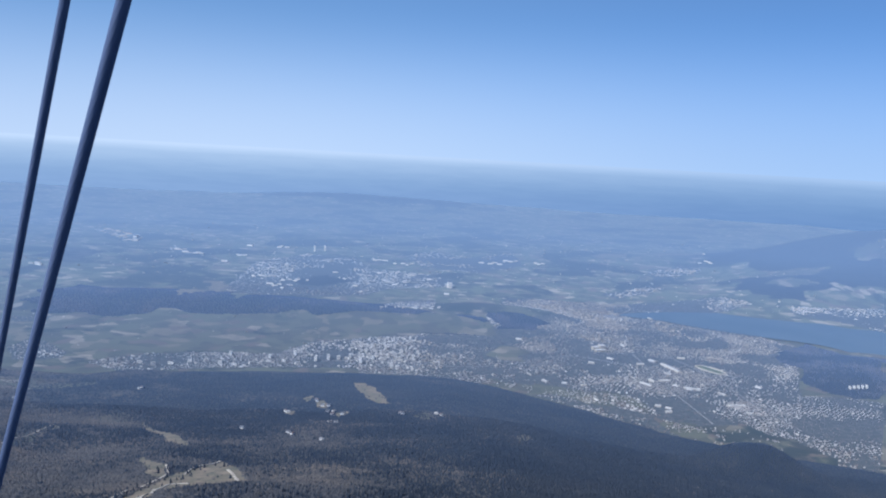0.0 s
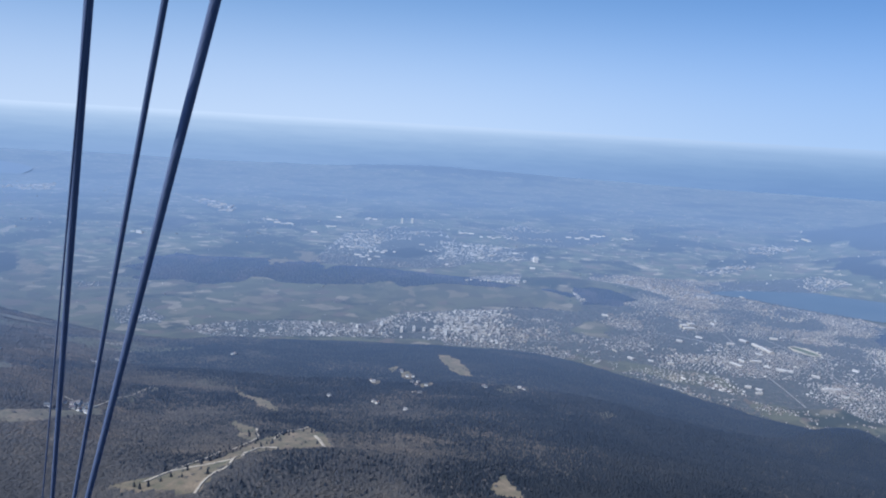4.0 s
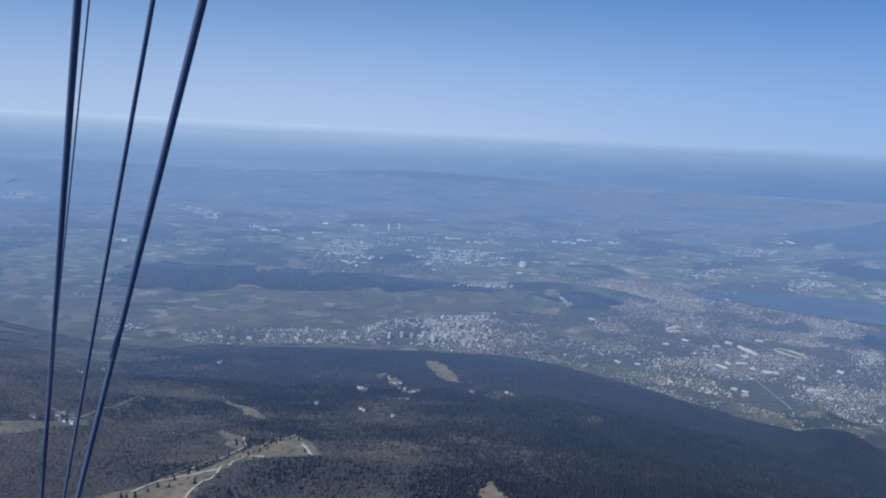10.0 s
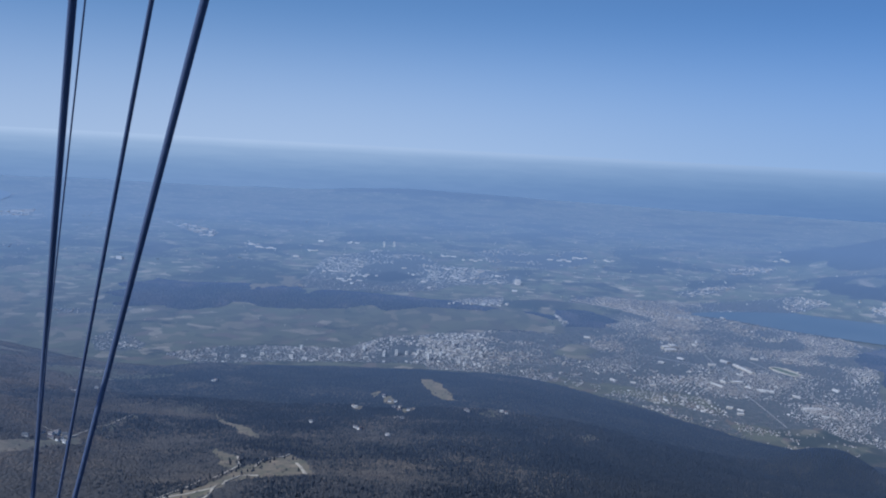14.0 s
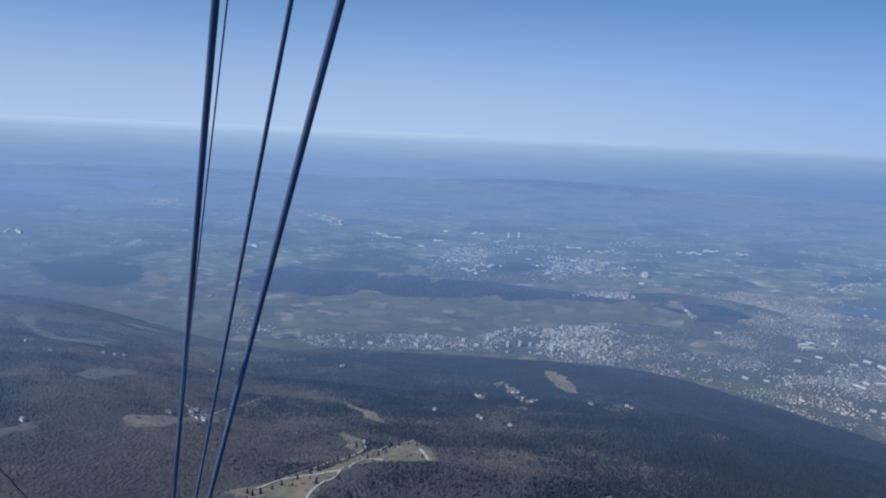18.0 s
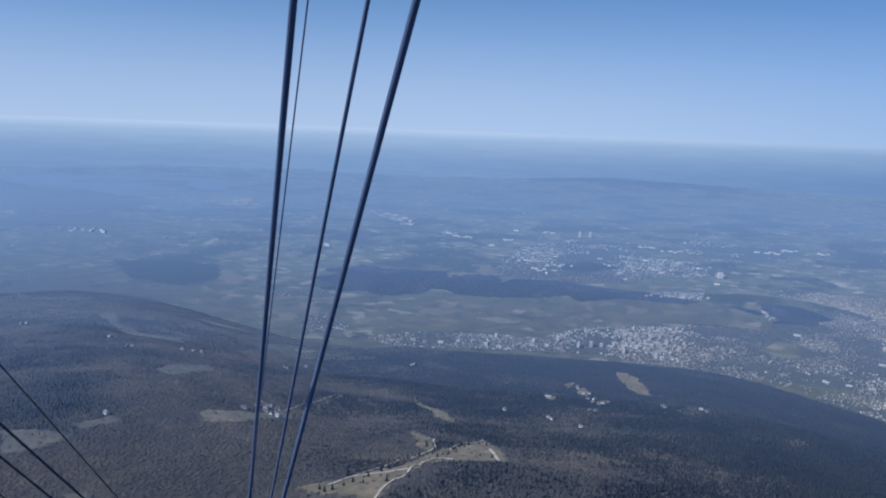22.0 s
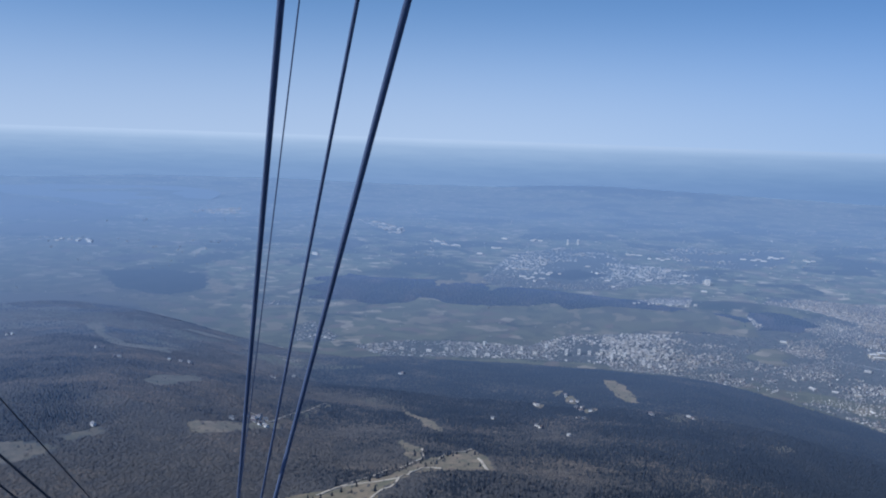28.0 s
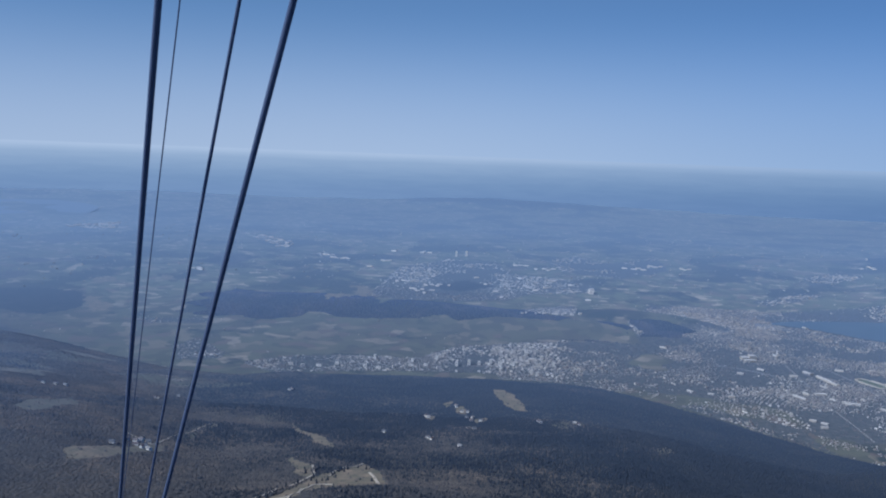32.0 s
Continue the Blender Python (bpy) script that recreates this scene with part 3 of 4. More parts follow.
def mesh_from(name, verts, faces, materials, slots=None, smooth_shade=False):
    """One mesh from arrays: verts n x 3; faces a list of index arrays, each m x 3 or m x 4."""
    mesh = bpy.data.meshes.new(name)
    mesh.vertices.add(len(verts))
    mesh.vertices.foreach_set("co", np.asarray(verts, np.float32).ravel())
    loops = np.concatenate([f.ravel() for f in faces]).astype(np.int32)
    sizes = np.concatenate([np.full(len(f), f.shape[1]) for f in faces]).astype(np.int32)
    starts = np.concatenate([[0], np.cumsum(sizes)[:-1]]).astype(np.int32)
    mesh.loops.add(len(loops))
    mesh.loops.foreach_set("vertex_index", loops)
    mesh.polygons.add(len(sizes))
    mesh.polygons.foreach_set("loop_start", starts)
    mesh.polygons.foreach_set("loop_total", sizes)
    for m in materials:
        mesh.materials.append(m)
    if slots is not None:
        mesh.polygons.foreach_set("material_index", np.asarray(slots, np.int32))
    mesh.polygons.foreach_set("use_smooth", np.full(len(sizes), smooth_shade))
    mesh.update(calc_edges=True)
    return mesh


# ---- ground ----
def build_ground():
    az = np.concatenate([np.arange(-180, -80, 2.0), np.arange(-80, 70, 0.18), np.arange(70, 180, 2.0)])
    rows = np.concatenate([[0.001, 1.5, 4, 10, 18, 28], np.arange(40, 930, 3.6), EYE_Z / np.tan(np.radians(np.linspace(14.4, 3.12, 190)))])
    a, r = np.meshgrid(np.radians(az), rows)
    x, y = r * np.sin(a), r * np.cos(a)
    z = height(x, y)
    nr, na = x.shape
    i = np.arange(nr * na).reshape(nr, na)
    right = np.roll(i, -1, axis=1)
    quads = np.stack([i[:-1], right[:-1], right[1:], i[1:]], -1).reshape(-1, 4)
    verts = np.stack([x, y, z], -1).reshape(-1, 3)
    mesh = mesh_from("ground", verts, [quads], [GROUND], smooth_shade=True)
    wood, town, pale = cover(x.ravel(), y.ravel(), z.ravel())
    farmed = any_inside(x.ravel(), y.ravel() + 20 * rough(x.ravel(), y.ravel(), 40, 39), FIELDS.values()) * 0.62
    farmed = np.maximum(farmed, 0.5 * smooth(1560, 1300, r.ravel()) + 0.6 * smooth(-30, -40, a.ravel() * 180 / math.pi) * smooth(2500, 2000, r.ravel())).clip(0, 1)     # dull meadows
    farmed = np.where(wood > 0.5, smooth(-0.05, 0.65, stand(x.ravel(), y.ravel())) * ~inside(x.ravel(), y.ravel(), WOODS["woodlot"]), farmed)     # in woods: how much bare beech
    layer = mesh.attributes.new("cover", "FLOAT_COLOR", "POINT")
    layer.data.foreach_set("color", np.stack([wood, town, pale, farmed], -1).astype(np.float32).ravel())
    return tagged(new("ground", mesh), "broad plain of fields, woods and town below a wooded slope", "ground", kind="structure")


build_ground()


def build_lake(name, ring, level, label, material):
    bm = bmesh.new()
    n = len(ring)
    pts = []
    for k in range(n):                                  # shores drawn as smooth curves through the ring
        p0, p1, p2, p3 = (Vector((*ring[(k + j - 1) % n], level)) for j in range(4))
        for s in range(6):
            t = s / 6
            pts.append(0.5 * (2 * p1 + (p2 - p0) * t + (2 * p0 - 5 * p1 + 4 * p2 - p3) * t * t + (3 * p1 - p0 - 3 * p2 + p3) * t ** 3))
    bm.faces.new([bm.verts.new(p) for p in pts])
    bmesh.ops.triangulate(bm, faces=bm.faces[:])
    bmesh.ops.recalc_face_normals(bm, faces=bm.faces[:])
    if sum(f.normal.z for f in bm.faces) < 0:
        bmesh.ops.reverse_faces(bm, faces=bm.faces[:])
    mesh = bpy.data.meshes.new(name)
    bm.to_mesh(mesh)
    bm.free()
    mesh.materials.append(material)
    return tagged(new(name, mesh), label, "lake", kind="structure")


build_lake("water", LAKES["lake"], 1.0, "blue lake beside the town", WATER)
build_lake("water_far", LAKES["far_lake"], 1.2, "pale distant lake in the haze", FAR_WATER)


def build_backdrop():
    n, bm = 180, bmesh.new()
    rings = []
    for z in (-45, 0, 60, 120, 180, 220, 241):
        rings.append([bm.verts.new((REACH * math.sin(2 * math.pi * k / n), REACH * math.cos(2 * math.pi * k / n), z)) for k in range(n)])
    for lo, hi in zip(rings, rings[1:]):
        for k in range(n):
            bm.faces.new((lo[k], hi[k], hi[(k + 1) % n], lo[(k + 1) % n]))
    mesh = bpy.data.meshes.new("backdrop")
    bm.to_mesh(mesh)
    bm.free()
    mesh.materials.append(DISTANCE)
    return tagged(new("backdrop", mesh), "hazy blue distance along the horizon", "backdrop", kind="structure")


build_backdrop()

# ---- aerial ropes ----
ROPE_WAY = Vector((-0.43658, 0.73750, -0.51526))
ROPE_SIDE = Vector((0.86053, 0.50941, -0.00000))
ROPE_TOP = Vector((-0.26248, 0.44339, 0.85703))
ROPE_SAG = -0.000318                   # how the ropes bend down, per metre squared


def build_rope(name, side, top, lean, thick, label, material, length=185.0, behind=48.0):
    """A steel rope, side and top metres off the cabin, that falls into the valley."""
    way = (ROPE_WAY + ROPE_SIDE * lean[0] + ROPE_TOP * lean[1]).normalized()
    foot = Vector((0, 0, EYE_Z)) + ROPE_SIDE * side + ROPE_TOP * top
    u = way.cross(Vector((0, 0, 1))).normalized()
    v = u.cross(way)
    bm = bmesh.new()
    uv = bm.loops.layers.uv.new()
    m, rings = 14, []
    steps = np.concatenate([np.linspace(-behind, -6, 12), np.linspace(-4, 60, 80), np.linspace(66, length, 14)])
    for s in steps:
        sag = ROPE_TOP * (ROPE_SAG * float(s) ** 2)
        rings.append([bm.verts.new(foot + way * float(s) + sag + (u * math.cos(2 * math.pi * k / m) + v * math.sin(2 * math.pi * k / m)) * thick / 2) for k in range(m)])
    for j, (lo, hi) in enumerate(zip(rings, rings[1:])):
        for k in range(m):
            f = bm.faces.new((lo[k], lo[(k + 1) % m], hi[(k + 1) % m], hi[k]))
            f.smooth = True
            for loop, (a, b) in zip(f.loops, ((k, j), (k + 1, j), (k + 1, j + 1), (k, j + 1))):
                loop[uv].uv = (a / m, float(steps[b]) * 2)
    bm.faces.new(rings[0][::-1]), bm.faces.new(rings[-1])
    mesh = bpy.data.meshes.new(name)
    bm.to_mesh(mesh)
    bm.free()
    mesh.materials.append(material)
    return tagged(new(name, mesh), label, "cable", "ropes of the aerial cableway")


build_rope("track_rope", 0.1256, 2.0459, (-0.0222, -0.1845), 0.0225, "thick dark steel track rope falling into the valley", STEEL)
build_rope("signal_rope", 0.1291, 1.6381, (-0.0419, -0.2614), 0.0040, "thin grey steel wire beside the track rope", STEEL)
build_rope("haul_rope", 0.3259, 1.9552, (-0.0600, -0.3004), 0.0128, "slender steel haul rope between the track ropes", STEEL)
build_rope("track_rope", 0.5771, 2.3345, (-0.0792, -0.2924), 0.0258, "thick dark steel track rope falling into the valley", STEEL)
build_rope("signal_rope", -8.3348, 9.6328, (0.2631, -0.3053), 0.0280, "thin wire of the neighbouring track", SHADED_STEEL)
build_rope("track_rope", -7.5508, 7.1207, (0.3145, -0.2983), 0.0420, "dark track rope of the neighbouring track", SHADED_STEEL)
build_rope("track_rope", -8.3478, 7.1517, (0.2586, -0.2359), 0.0440, "dark track rope of the neighbouring track", SHADED_STEEL)
build_rope("haul_rope", -8.83, 6.92, (0.2586, -0.2359), 0.0280, "slender haul rope of the neighbouring track", SHADED_STEEL)

# ---- woods ----
def scatter(x0, x1, y0, y1, step, seed):
    """Jittered grid points over a rectangle."""
    rng = np.random.default_rng(seed)
    gx, gy = np.meshgrid(np.arange(x0, x1, step), np.arange(y0, y1, step))
    gx = gx.ravel() + rng.uniform(-0.5, 0.5, gx.size) * step
    gy = gy.ravel() + rng.uniform(-0.5, 0.5, gy.size) * step
    return gx, gy, rng


def crown_shape(kind):
    """Unit crown, 1 m high and about 1 m wide: vertices and triangles."""
    verts, tris = [], []

    def ring(r, z, m, turn=0.0):
        start = len(verts)
        verts.extend((r * (1 + 0.22 * math.sin(5 * k + 9 * z)) * math.cos(2 * math.pi * (k + turn) / m), r * (1 + 0.22 * math.cos(3 * k + 7 * z)) * math.sin(2 * math.pi * (k + turn) / m), z) for k in range(m))
        return [start + k for k in range(m)]

    def tip(x, y, z):
        verts.append((x, y, z))
        return len(verts) - 1

    def cap(rg, top):
        tris.extend((rg[k], rg[(k + 1) % len(rg)], top) for k in range(len(rg)))

    if kind == "spruce_far":
        cap(ring(0.5, 0.0, 4), tip(0, 0, 1.0))
    elif kind == "spruce":
        cap(ring(0.5, 0.0, 4), tip(0, 0, 0.75))
        cap(ring(0.3, 0.45, 3, 0.5), tip(0, 0, 1.0))
    elif kind == "bare":
        for k in range(5):                              # upright boughs of a leafless crown, with gaps between
            a = 2 * math.pi * k / 5
            px, py, top = 0.26 * math.cos(a), 0.26 * math.sin(a), 0.78 + 0.11 * (k * 2 % 3)
            foot = len(verts)
            verts.extend((px * 0.5 + 0.15 * math.cos(a + 2.1 * j), py * 0.5 + 0.15 * math.sin(a + 2.1 * j), 0.12) for j in range(3))
            cap([foot, foot + 1, foot + 2], tip(px * 1.7, py * 1.7, top))
    else:
        low, mid = ring(0.5, 0.0, 5), ring(0.4, 0.62, 5, 0.5)
        for k in range(5):
            tris.append((low[k], low[(k + 1) % 5], mid[k]))
            tris.append((low[(k + 1) % 5], mid[(k + 1) % 5], mid[k]))
        cap(mid, tip(0.06, -0.05, 1.0))
    return np.array(verts), np.array(tris)


def plant(name, kind, x, y, rng, tall, wide, material, label):
    """Many crowns in one mesh."""
    verts, tris = crown_shape(kind)
    n = len(x)
    z = height(x, y) - 0.13
    h = tall * rng.uniform(0.75, 1.15, n)
    w = wide * rng.uniform(0.7, 1.3, n)
    a = rng.uniform(0, 2 * math.pi, n)
    c, s = np.cos(a)[:, None], np.sin(a)[:, None]
    lx, ly, lz = verts[:, 0] * w[:, None], verts[:, 1] * w[:, None], verts[:, 2] * h[:, None]
    allv = np.stack([x[:, None] + lx * c - ly * s, y[:, None] + lx * s + ly * c, z[:, None] + lz], -1).reshape(-1, 3)
    allf = (tris[None] + (np.arange(n) * len(verts))[:, None, None]).reshape(-1, 3)
    return tagged(new(name, mesh_from(name, allv, [allf], [material], smooth_shade=True)), label, "forest", kind="stuff")


def build_woods():
    zones = ((-420, 290, 120, 480, 1.08, 1, "spruce"), (-700, 460, 480, 940, 1.65, 2, "spruce_far"), (-700, -420, 180, 480, 1.65, 7, "spruce_far"))
    for x0, x1, y0, y1, step, seed, kind in zones:
        x, y, rng = scatter(x0, x1, y0, y1, step, seed)
        z = height(x, y)
        az, r = np.degrees(np.arctan2(x, y)), np.hypot(x, y)
        wood, town, pale = cover(x, y, z)
        stray = (pale > 0.3) & (rng.uniform(0, 1, x.size) < np.where(pale < 0.46, 0.35, 0.05))
        ok = ((wood > 0.42 + 0.38 * rng.uniform(-1, 1, x.size)) | stray) & (az > -56) & (az < 32) & (r > 165) & (r < 960)
        mix = stand(x, y) + 0.30 * rng.normal(0, 1, x.size)
        f, h, g = ok & (mix < 0.02), ok & (mix >= 0.02) & (mix < 0.5), ok & (mix >= 0.5)
        near = step < 1.3
        plant("spruce_wood", kind, x[f], y[f], rng, 1.1 if near else 0.8, 1.2 if near else 2.2, CONIFER, "dark spruce wood on the mountain slope")
        plant("mixed_wood", kind, x[h], y[h], rng, 0.85 if near else 0.6, 1.35 if near else 2.2, MIXED, "mixed wood of spruces and bare beeches")
        plant("leafless_wood", "bare", x[g], y[g], rng, 0.5 if near else 0.5, 1.8 if near else 2.6, BARE, "brown leafless broadleaf wood on the slope")
    # woods on the ridge behind the town and in the town
    x, y, rng = scatter(-640, 700, 900, 1420, 2.3, 4)
    z = height(x, y)
    wood, town, pale = cover(x, y, z)
    f = (wood > 0.5) & (np.hypot(x, y) > 940)
    mix = 1.2 * rough(x, y, 45, 57, 4) + 0.35 * rng.uniform(-1, 1, x.size) > 0.15
    a, b = f & ~mix, f & mix
    plant("ridge_wood", "spruce_far", x[a], y[a], rng, 1.2, 2.6, CONIFER, "dark wood on the ridge beyond the town")
    plant("bare_ridge_wood", "crown", x[b], y[b], rng, 0.9, 2.4, MIXED, "brownish bare wood on the ridge beyond the town")
    x, y, rng = scatter(-400, 520, 640, 1500, 4.5, 6)
    wood, town, pale = cover(x, y, height(x, y))
    f = (town > 0.5) & (rng.uniform(0, 1, x.size) < 0.5)
    plant("town_trees", "crown", x[f], y[f], rng, 1.3, 1.4, BARE, "bare garden trees between the houses")


build_woods()


def part(name, bm, material, parent, label=""):
    """Link a bmesh as one mesh under a thing or a part."""
    mesh = bpy.data.meshes.new(name)
    bm.to_mesh(mesh)
    bm.free()
    mesh.materials.append(material)
    ob = new(name, mesh)
    ob.parent = parent
    if label:
        tagged(ob, label)
    return ob


def box(bm, x0, x1, y0, y1, z0, z1, bevel=0.0):
    v = [bm.verts.new((x, y, z)) for z in (z0, z1) for x, y in ((x0, y0), (x1, y0), (x1, y1), (x0, y1))]
    faces = [bm.faces.new([v[i] for i in q]) for q in ((3, 2, 1, 0), (4, 5, 6, 7), (0, 1, 5, 4), (1, 2, 6, 5), (2, 3, 7, 6), (3, 0, 4, 7))]
    if bevel:
        bmesh.ops.bevel(bm, geom=list({e for f in faces for e in f.edges}), offset=bevel, segments=1, affect="EDGES")
    return bm


def gable(bm, lx, ly, z0, z1, over=0.12, thick=0.08):
    """A pitched roof slab with its eaves, the ridge along x."""
    hx, hy = lx / 2 + over, ly / 2 + over
    drop = over * (z1 - z0) / (ly / 2)
    pts = [(-hy, z0 - drop), (0, z1), (hy, z0 - drop), (hy, z0 - drop + thick), (0, z1 + thick), (-hy, z0 - drop + thick)]
    ends = [[bm.verts.new((x, y, z)) for y, z in pts] for x in (-hx, hx)]
    for k in range(6):
        bm.faces.new((ends[0][k], ends[0][(k + 1) % 6], ends[1][(k + 1) % 6], ends[1][k]))
    for e, q in ((ends[0], (5, 4, 1, 0)), (ends[0], (4, 3, 2, 1)), (ends[1], (0, 1, 4, 5)), (ends[1], (1, 2, 3, 4))):
        bm.faces.new([e[i] for i in q])
    bmesh.ops.recalc_face_normals(bm, faces=bm.faces[:])
    return bm


def body(bm, lx, ly, z0, z1):
    """House walls with gable ends."""
    hx, hy = lx / 2, ly / 2
    prof = [(-hy, -0.4), (hy, -0.4), (hy, z0), (0, z1), (-hy, z0)]
    ends = [[bm.verts.new((x, y, z)) for y, z in prof] for x in (-hx, hx)]
    for k in range(5):
        bm.faces.new((ends[0][k], ends[0][(k + 1) % 5], ends[1][(k + 1) % 5], ends[1][k]))
    bm.faces.new(ends[0][::-1]), bm.faces.new(ends[1])
    bmesh.ops.recalc_face_normals(bm, faces=bm.faces[:])
    return bm


def build_house(lx, ly, eaves, ridge, label, category="house", group="", chimney=True, wall_mat=None, roof_mat=None):
    """A house > wall (> window), roof (> chimney)."""
    house = tagged(new("house"), label, category, group)
    wall = part("wall", body(bmesh.new(), lx, ly, eaves, ridge), wall_mat or WALL, house)
    roof = part("roof", gable(bmesh.new(), lx, ly, eaves, ridge), roof_mat or ROOF, house)
    if chimney:
        part("chimney", box(bmesh.new(), lx * 0.2, lx * 0.2 + 0.14, -0.25, -0.1, eaves, ridge + 0.2), WALL, roof)
    for side in (-1, 1):
        for k in (-1, 1):
            y = side * ly / 2
            part("window", box(bmesh.new(), k * lx * 0.24 - 0.14, k * lx * 0.24 + 0.14, y - 0.02, y + 0.02, eaves * 0.45, eaves * 0.45 + 0.26), GLASS, wall)
    return house


def build_block(lx, ly, tall, label, wall_mat=None, storeys=5, category="apartment block", group=""):
    """A flat-roofed block > wall (> window bands), roof."""
    thing = tagged(new("apartment_block"), label, category, group)
    wall = part("wall", box(bmesh.new(), -lx / 2, lx / 2, -ly / 2, ly / 2, -0.4, tall), wall_mat or WALL, thing)
    part("roof", box(bmesh.new(), -lx / 2 - 0.08, lx / 2 + 0.08, -ly / 2 - 0.08, ly / 2 + 0.08, tall, tall + 0.14), METAL_ROOF, thing)
    for s in range(storeys):
        z = tall * (s + 0.45) / storeys
        for side in (-1, 1):
            y = side * ly / 2
            part("window", box(bmesh.new(), -lx * 0.44, lx * 0.44, y - 0.03, y + 0.03, z, z + tall * 0.3 / storeys), GLASS, wall)
    return thing


# ---- the mass of town houses ----
def rows_of_houses(ring, along, across, seed):
    """Houses in rows, block by block, each block with its own bearing."""
    rng = np.random.default_rng(seed)
    pts = np.array(ring, float)
    lo, hi = pts.min(0), pts.max(0)
    size = 62.0
    cx, cy = np.meshgrid(np.arange(lo[0] - size, hi[0] + size, size), np.arange(lo[1] - size, hi[1] + size, size))
    c = np.stack([cx.ravel(), cy.ravel()], -1) + rng.uniform(-0.4, 0.4, (cx.size, 2)) * size
    found = []
    for k in range(len(c)):
        turn = 0.5 * math.sin(c[k, 0] / 170) + 0.4 * math.sin(c[k, 1] / 140 + 1) + rng.uniform(-0.35, 0.35)
        thin = rng.uniform(0.9, 1.9)
        u, v = np.meshgrid(np.arange(-60, 60, along * thin), np.arange(-60, 60, across * thin))
        u = u.ravel() + rng.uniform(-0.5, 0.5, u.size) * along
        v = v.ravel() + rng.uniform(-0.45, 0.45, v.size) * across
        x, y = c[k, 0] + u * math.cos(turn) - v * math.sin(turn), c[k, 1] + u * math.sin(turn) + v * math.cos(turn)
        near = np.argsort(np.hypot(*(c - c[k]).T))[:10]
        own = np.argmin(np.hypot(x[:, None] - c[near, 0], y[:, None] - c[near, 1]), 1) == 0
        keep = own & inside(x, y, ring)
        if keep.any():
            found.append(np.stack([x[keep], y[keep], np.full(keep.sum(), turn)], -1))
    p = np.concatenate(found) if found else np.zeros((0, 3))
    return p[:, 0], p[:, 1], p[:, 2], rng


TOWN_ROADS = dict(
    road_rail=[(250.8, 1092.8), (254.1, 1013.0), (255.2, 925.0), (261.3, 858.5), (265.7, 803.3)],
    road_ring=[(243.9, 1189.9), (271.3, 1152.5), (302.7, 1068.3), (322.2, 991.8), (330.2, 917.2), (336.4, 866.9), (347.7, 795.0)],
    road_main=[(-133.3, 966.6), (-75.1, 980.6), (-15.4, 977.2), (36.9, 978.2), (104.9, 1016.7), (157.5, 1062.8), (203.4, 1048.8), (232.4, 1025.3)],
)


def road_gap(x, y):
    """How far the points lie from the nearest town road."""
    gap = np.full(np.shape(x), 1e9)
    for line in TOWN_ROADS.values():
        for (ax, ay), (bx, by) in zip(line, line[1:]):
            t = np.clip(((x - ax) * (bx - ax) + (y - ay) * (by - ay)) / ((bx - ax) ** 2 + (by - ay) ** 2), 0, 1)
            gap = np.minimum(gap, np.hypot(x - ax - t * (bx - ax), y - ay - t * (by - ay)))
    return gap


def build_houses():
    rng = np.random.default_rng(12)
    spots = []
    for name, ring in TOWNS.items():
        far = np.hypot(*np.array(ring).mean(0)) > 1450
        x, y, turn, r2 = rows_of_houses(ring, 2.6 if far else 1.55, 4.0 if far else 2.4, 100 + len(spots))
        z = height(x, y)
        wood, town, pale = cover(x, y, z)
        park = (1.7 if far else 1.3) * rough(x, y, 110 if far else 62, 63, 3) + r2.uniform(0, 1, x.size) > 0.54 - 0.06 * np.exp(-((x + 20) / 110) ** 2 - ((y - 970) / 60) ** 2) + 0.4 * smooth(960, 870, y) * smooth(120, 190, x)
        park &= r2.uniform(0, 1, x.size) < (0.9 if name.endswith("shore") else 0.45 if far or name.startswith("village") else 1.0)
        ok = (town > 0.5) & park & ~any_inside(x, y, LAKES.values()) & (road_gap(x, y) > 1.8)
        spots.append(np.stack([x[ok], y[ok], z[ok], turn[ok]], -1))
    # loose suburb between the wood's edge and the railway
    x, y, r2 = scatter(30, 345, 680, 940, 3.4, 301)
    ok = any_inside(x, y, [FIELDS["foot_field"], FIELDS["lower_field"]]) & (height(x, y) < 1.0) & (road_gap(x, y) > 1.8) & (rough(x, y, 40, 67, 3) + 0.5 * r2.uniform(-1, 1, x.size) > -0.05)
    spots.append(np.stack([x[ok], y[ok], height(x[ok], y[ok]), r2.uniform(0, 3, x.size)[ok]], -1))
    # lone farms and hamlets over the plain
    x, y, r2 = scatter(-2700, 1700, 950, 3400, 26, 300)
    z = height(x, y)
    wood, town, pale = cover(x, y, z)
    ok = (wood < 0.3) & (town < 0.5) & (np.hypot(x, y) < 2900) & (rough(x, y, 160, 65) + 0.8 * r2.uniform(-1, 1, x.size) > 0.36) & ~any_inside(x, y, LAKES.values())
    spots.append(np.stack([x[ok], y[ok], z[ok], r2.uniform(0, 3, x.size)[ok]], -1))
    p = np.concatenate(spots)
    return p[np.argsort(np.hypot(p[:, 0], p[:, 1]))], rng


SPOTS, house_rng = build_houses()
NEAR_HOUSES = 280


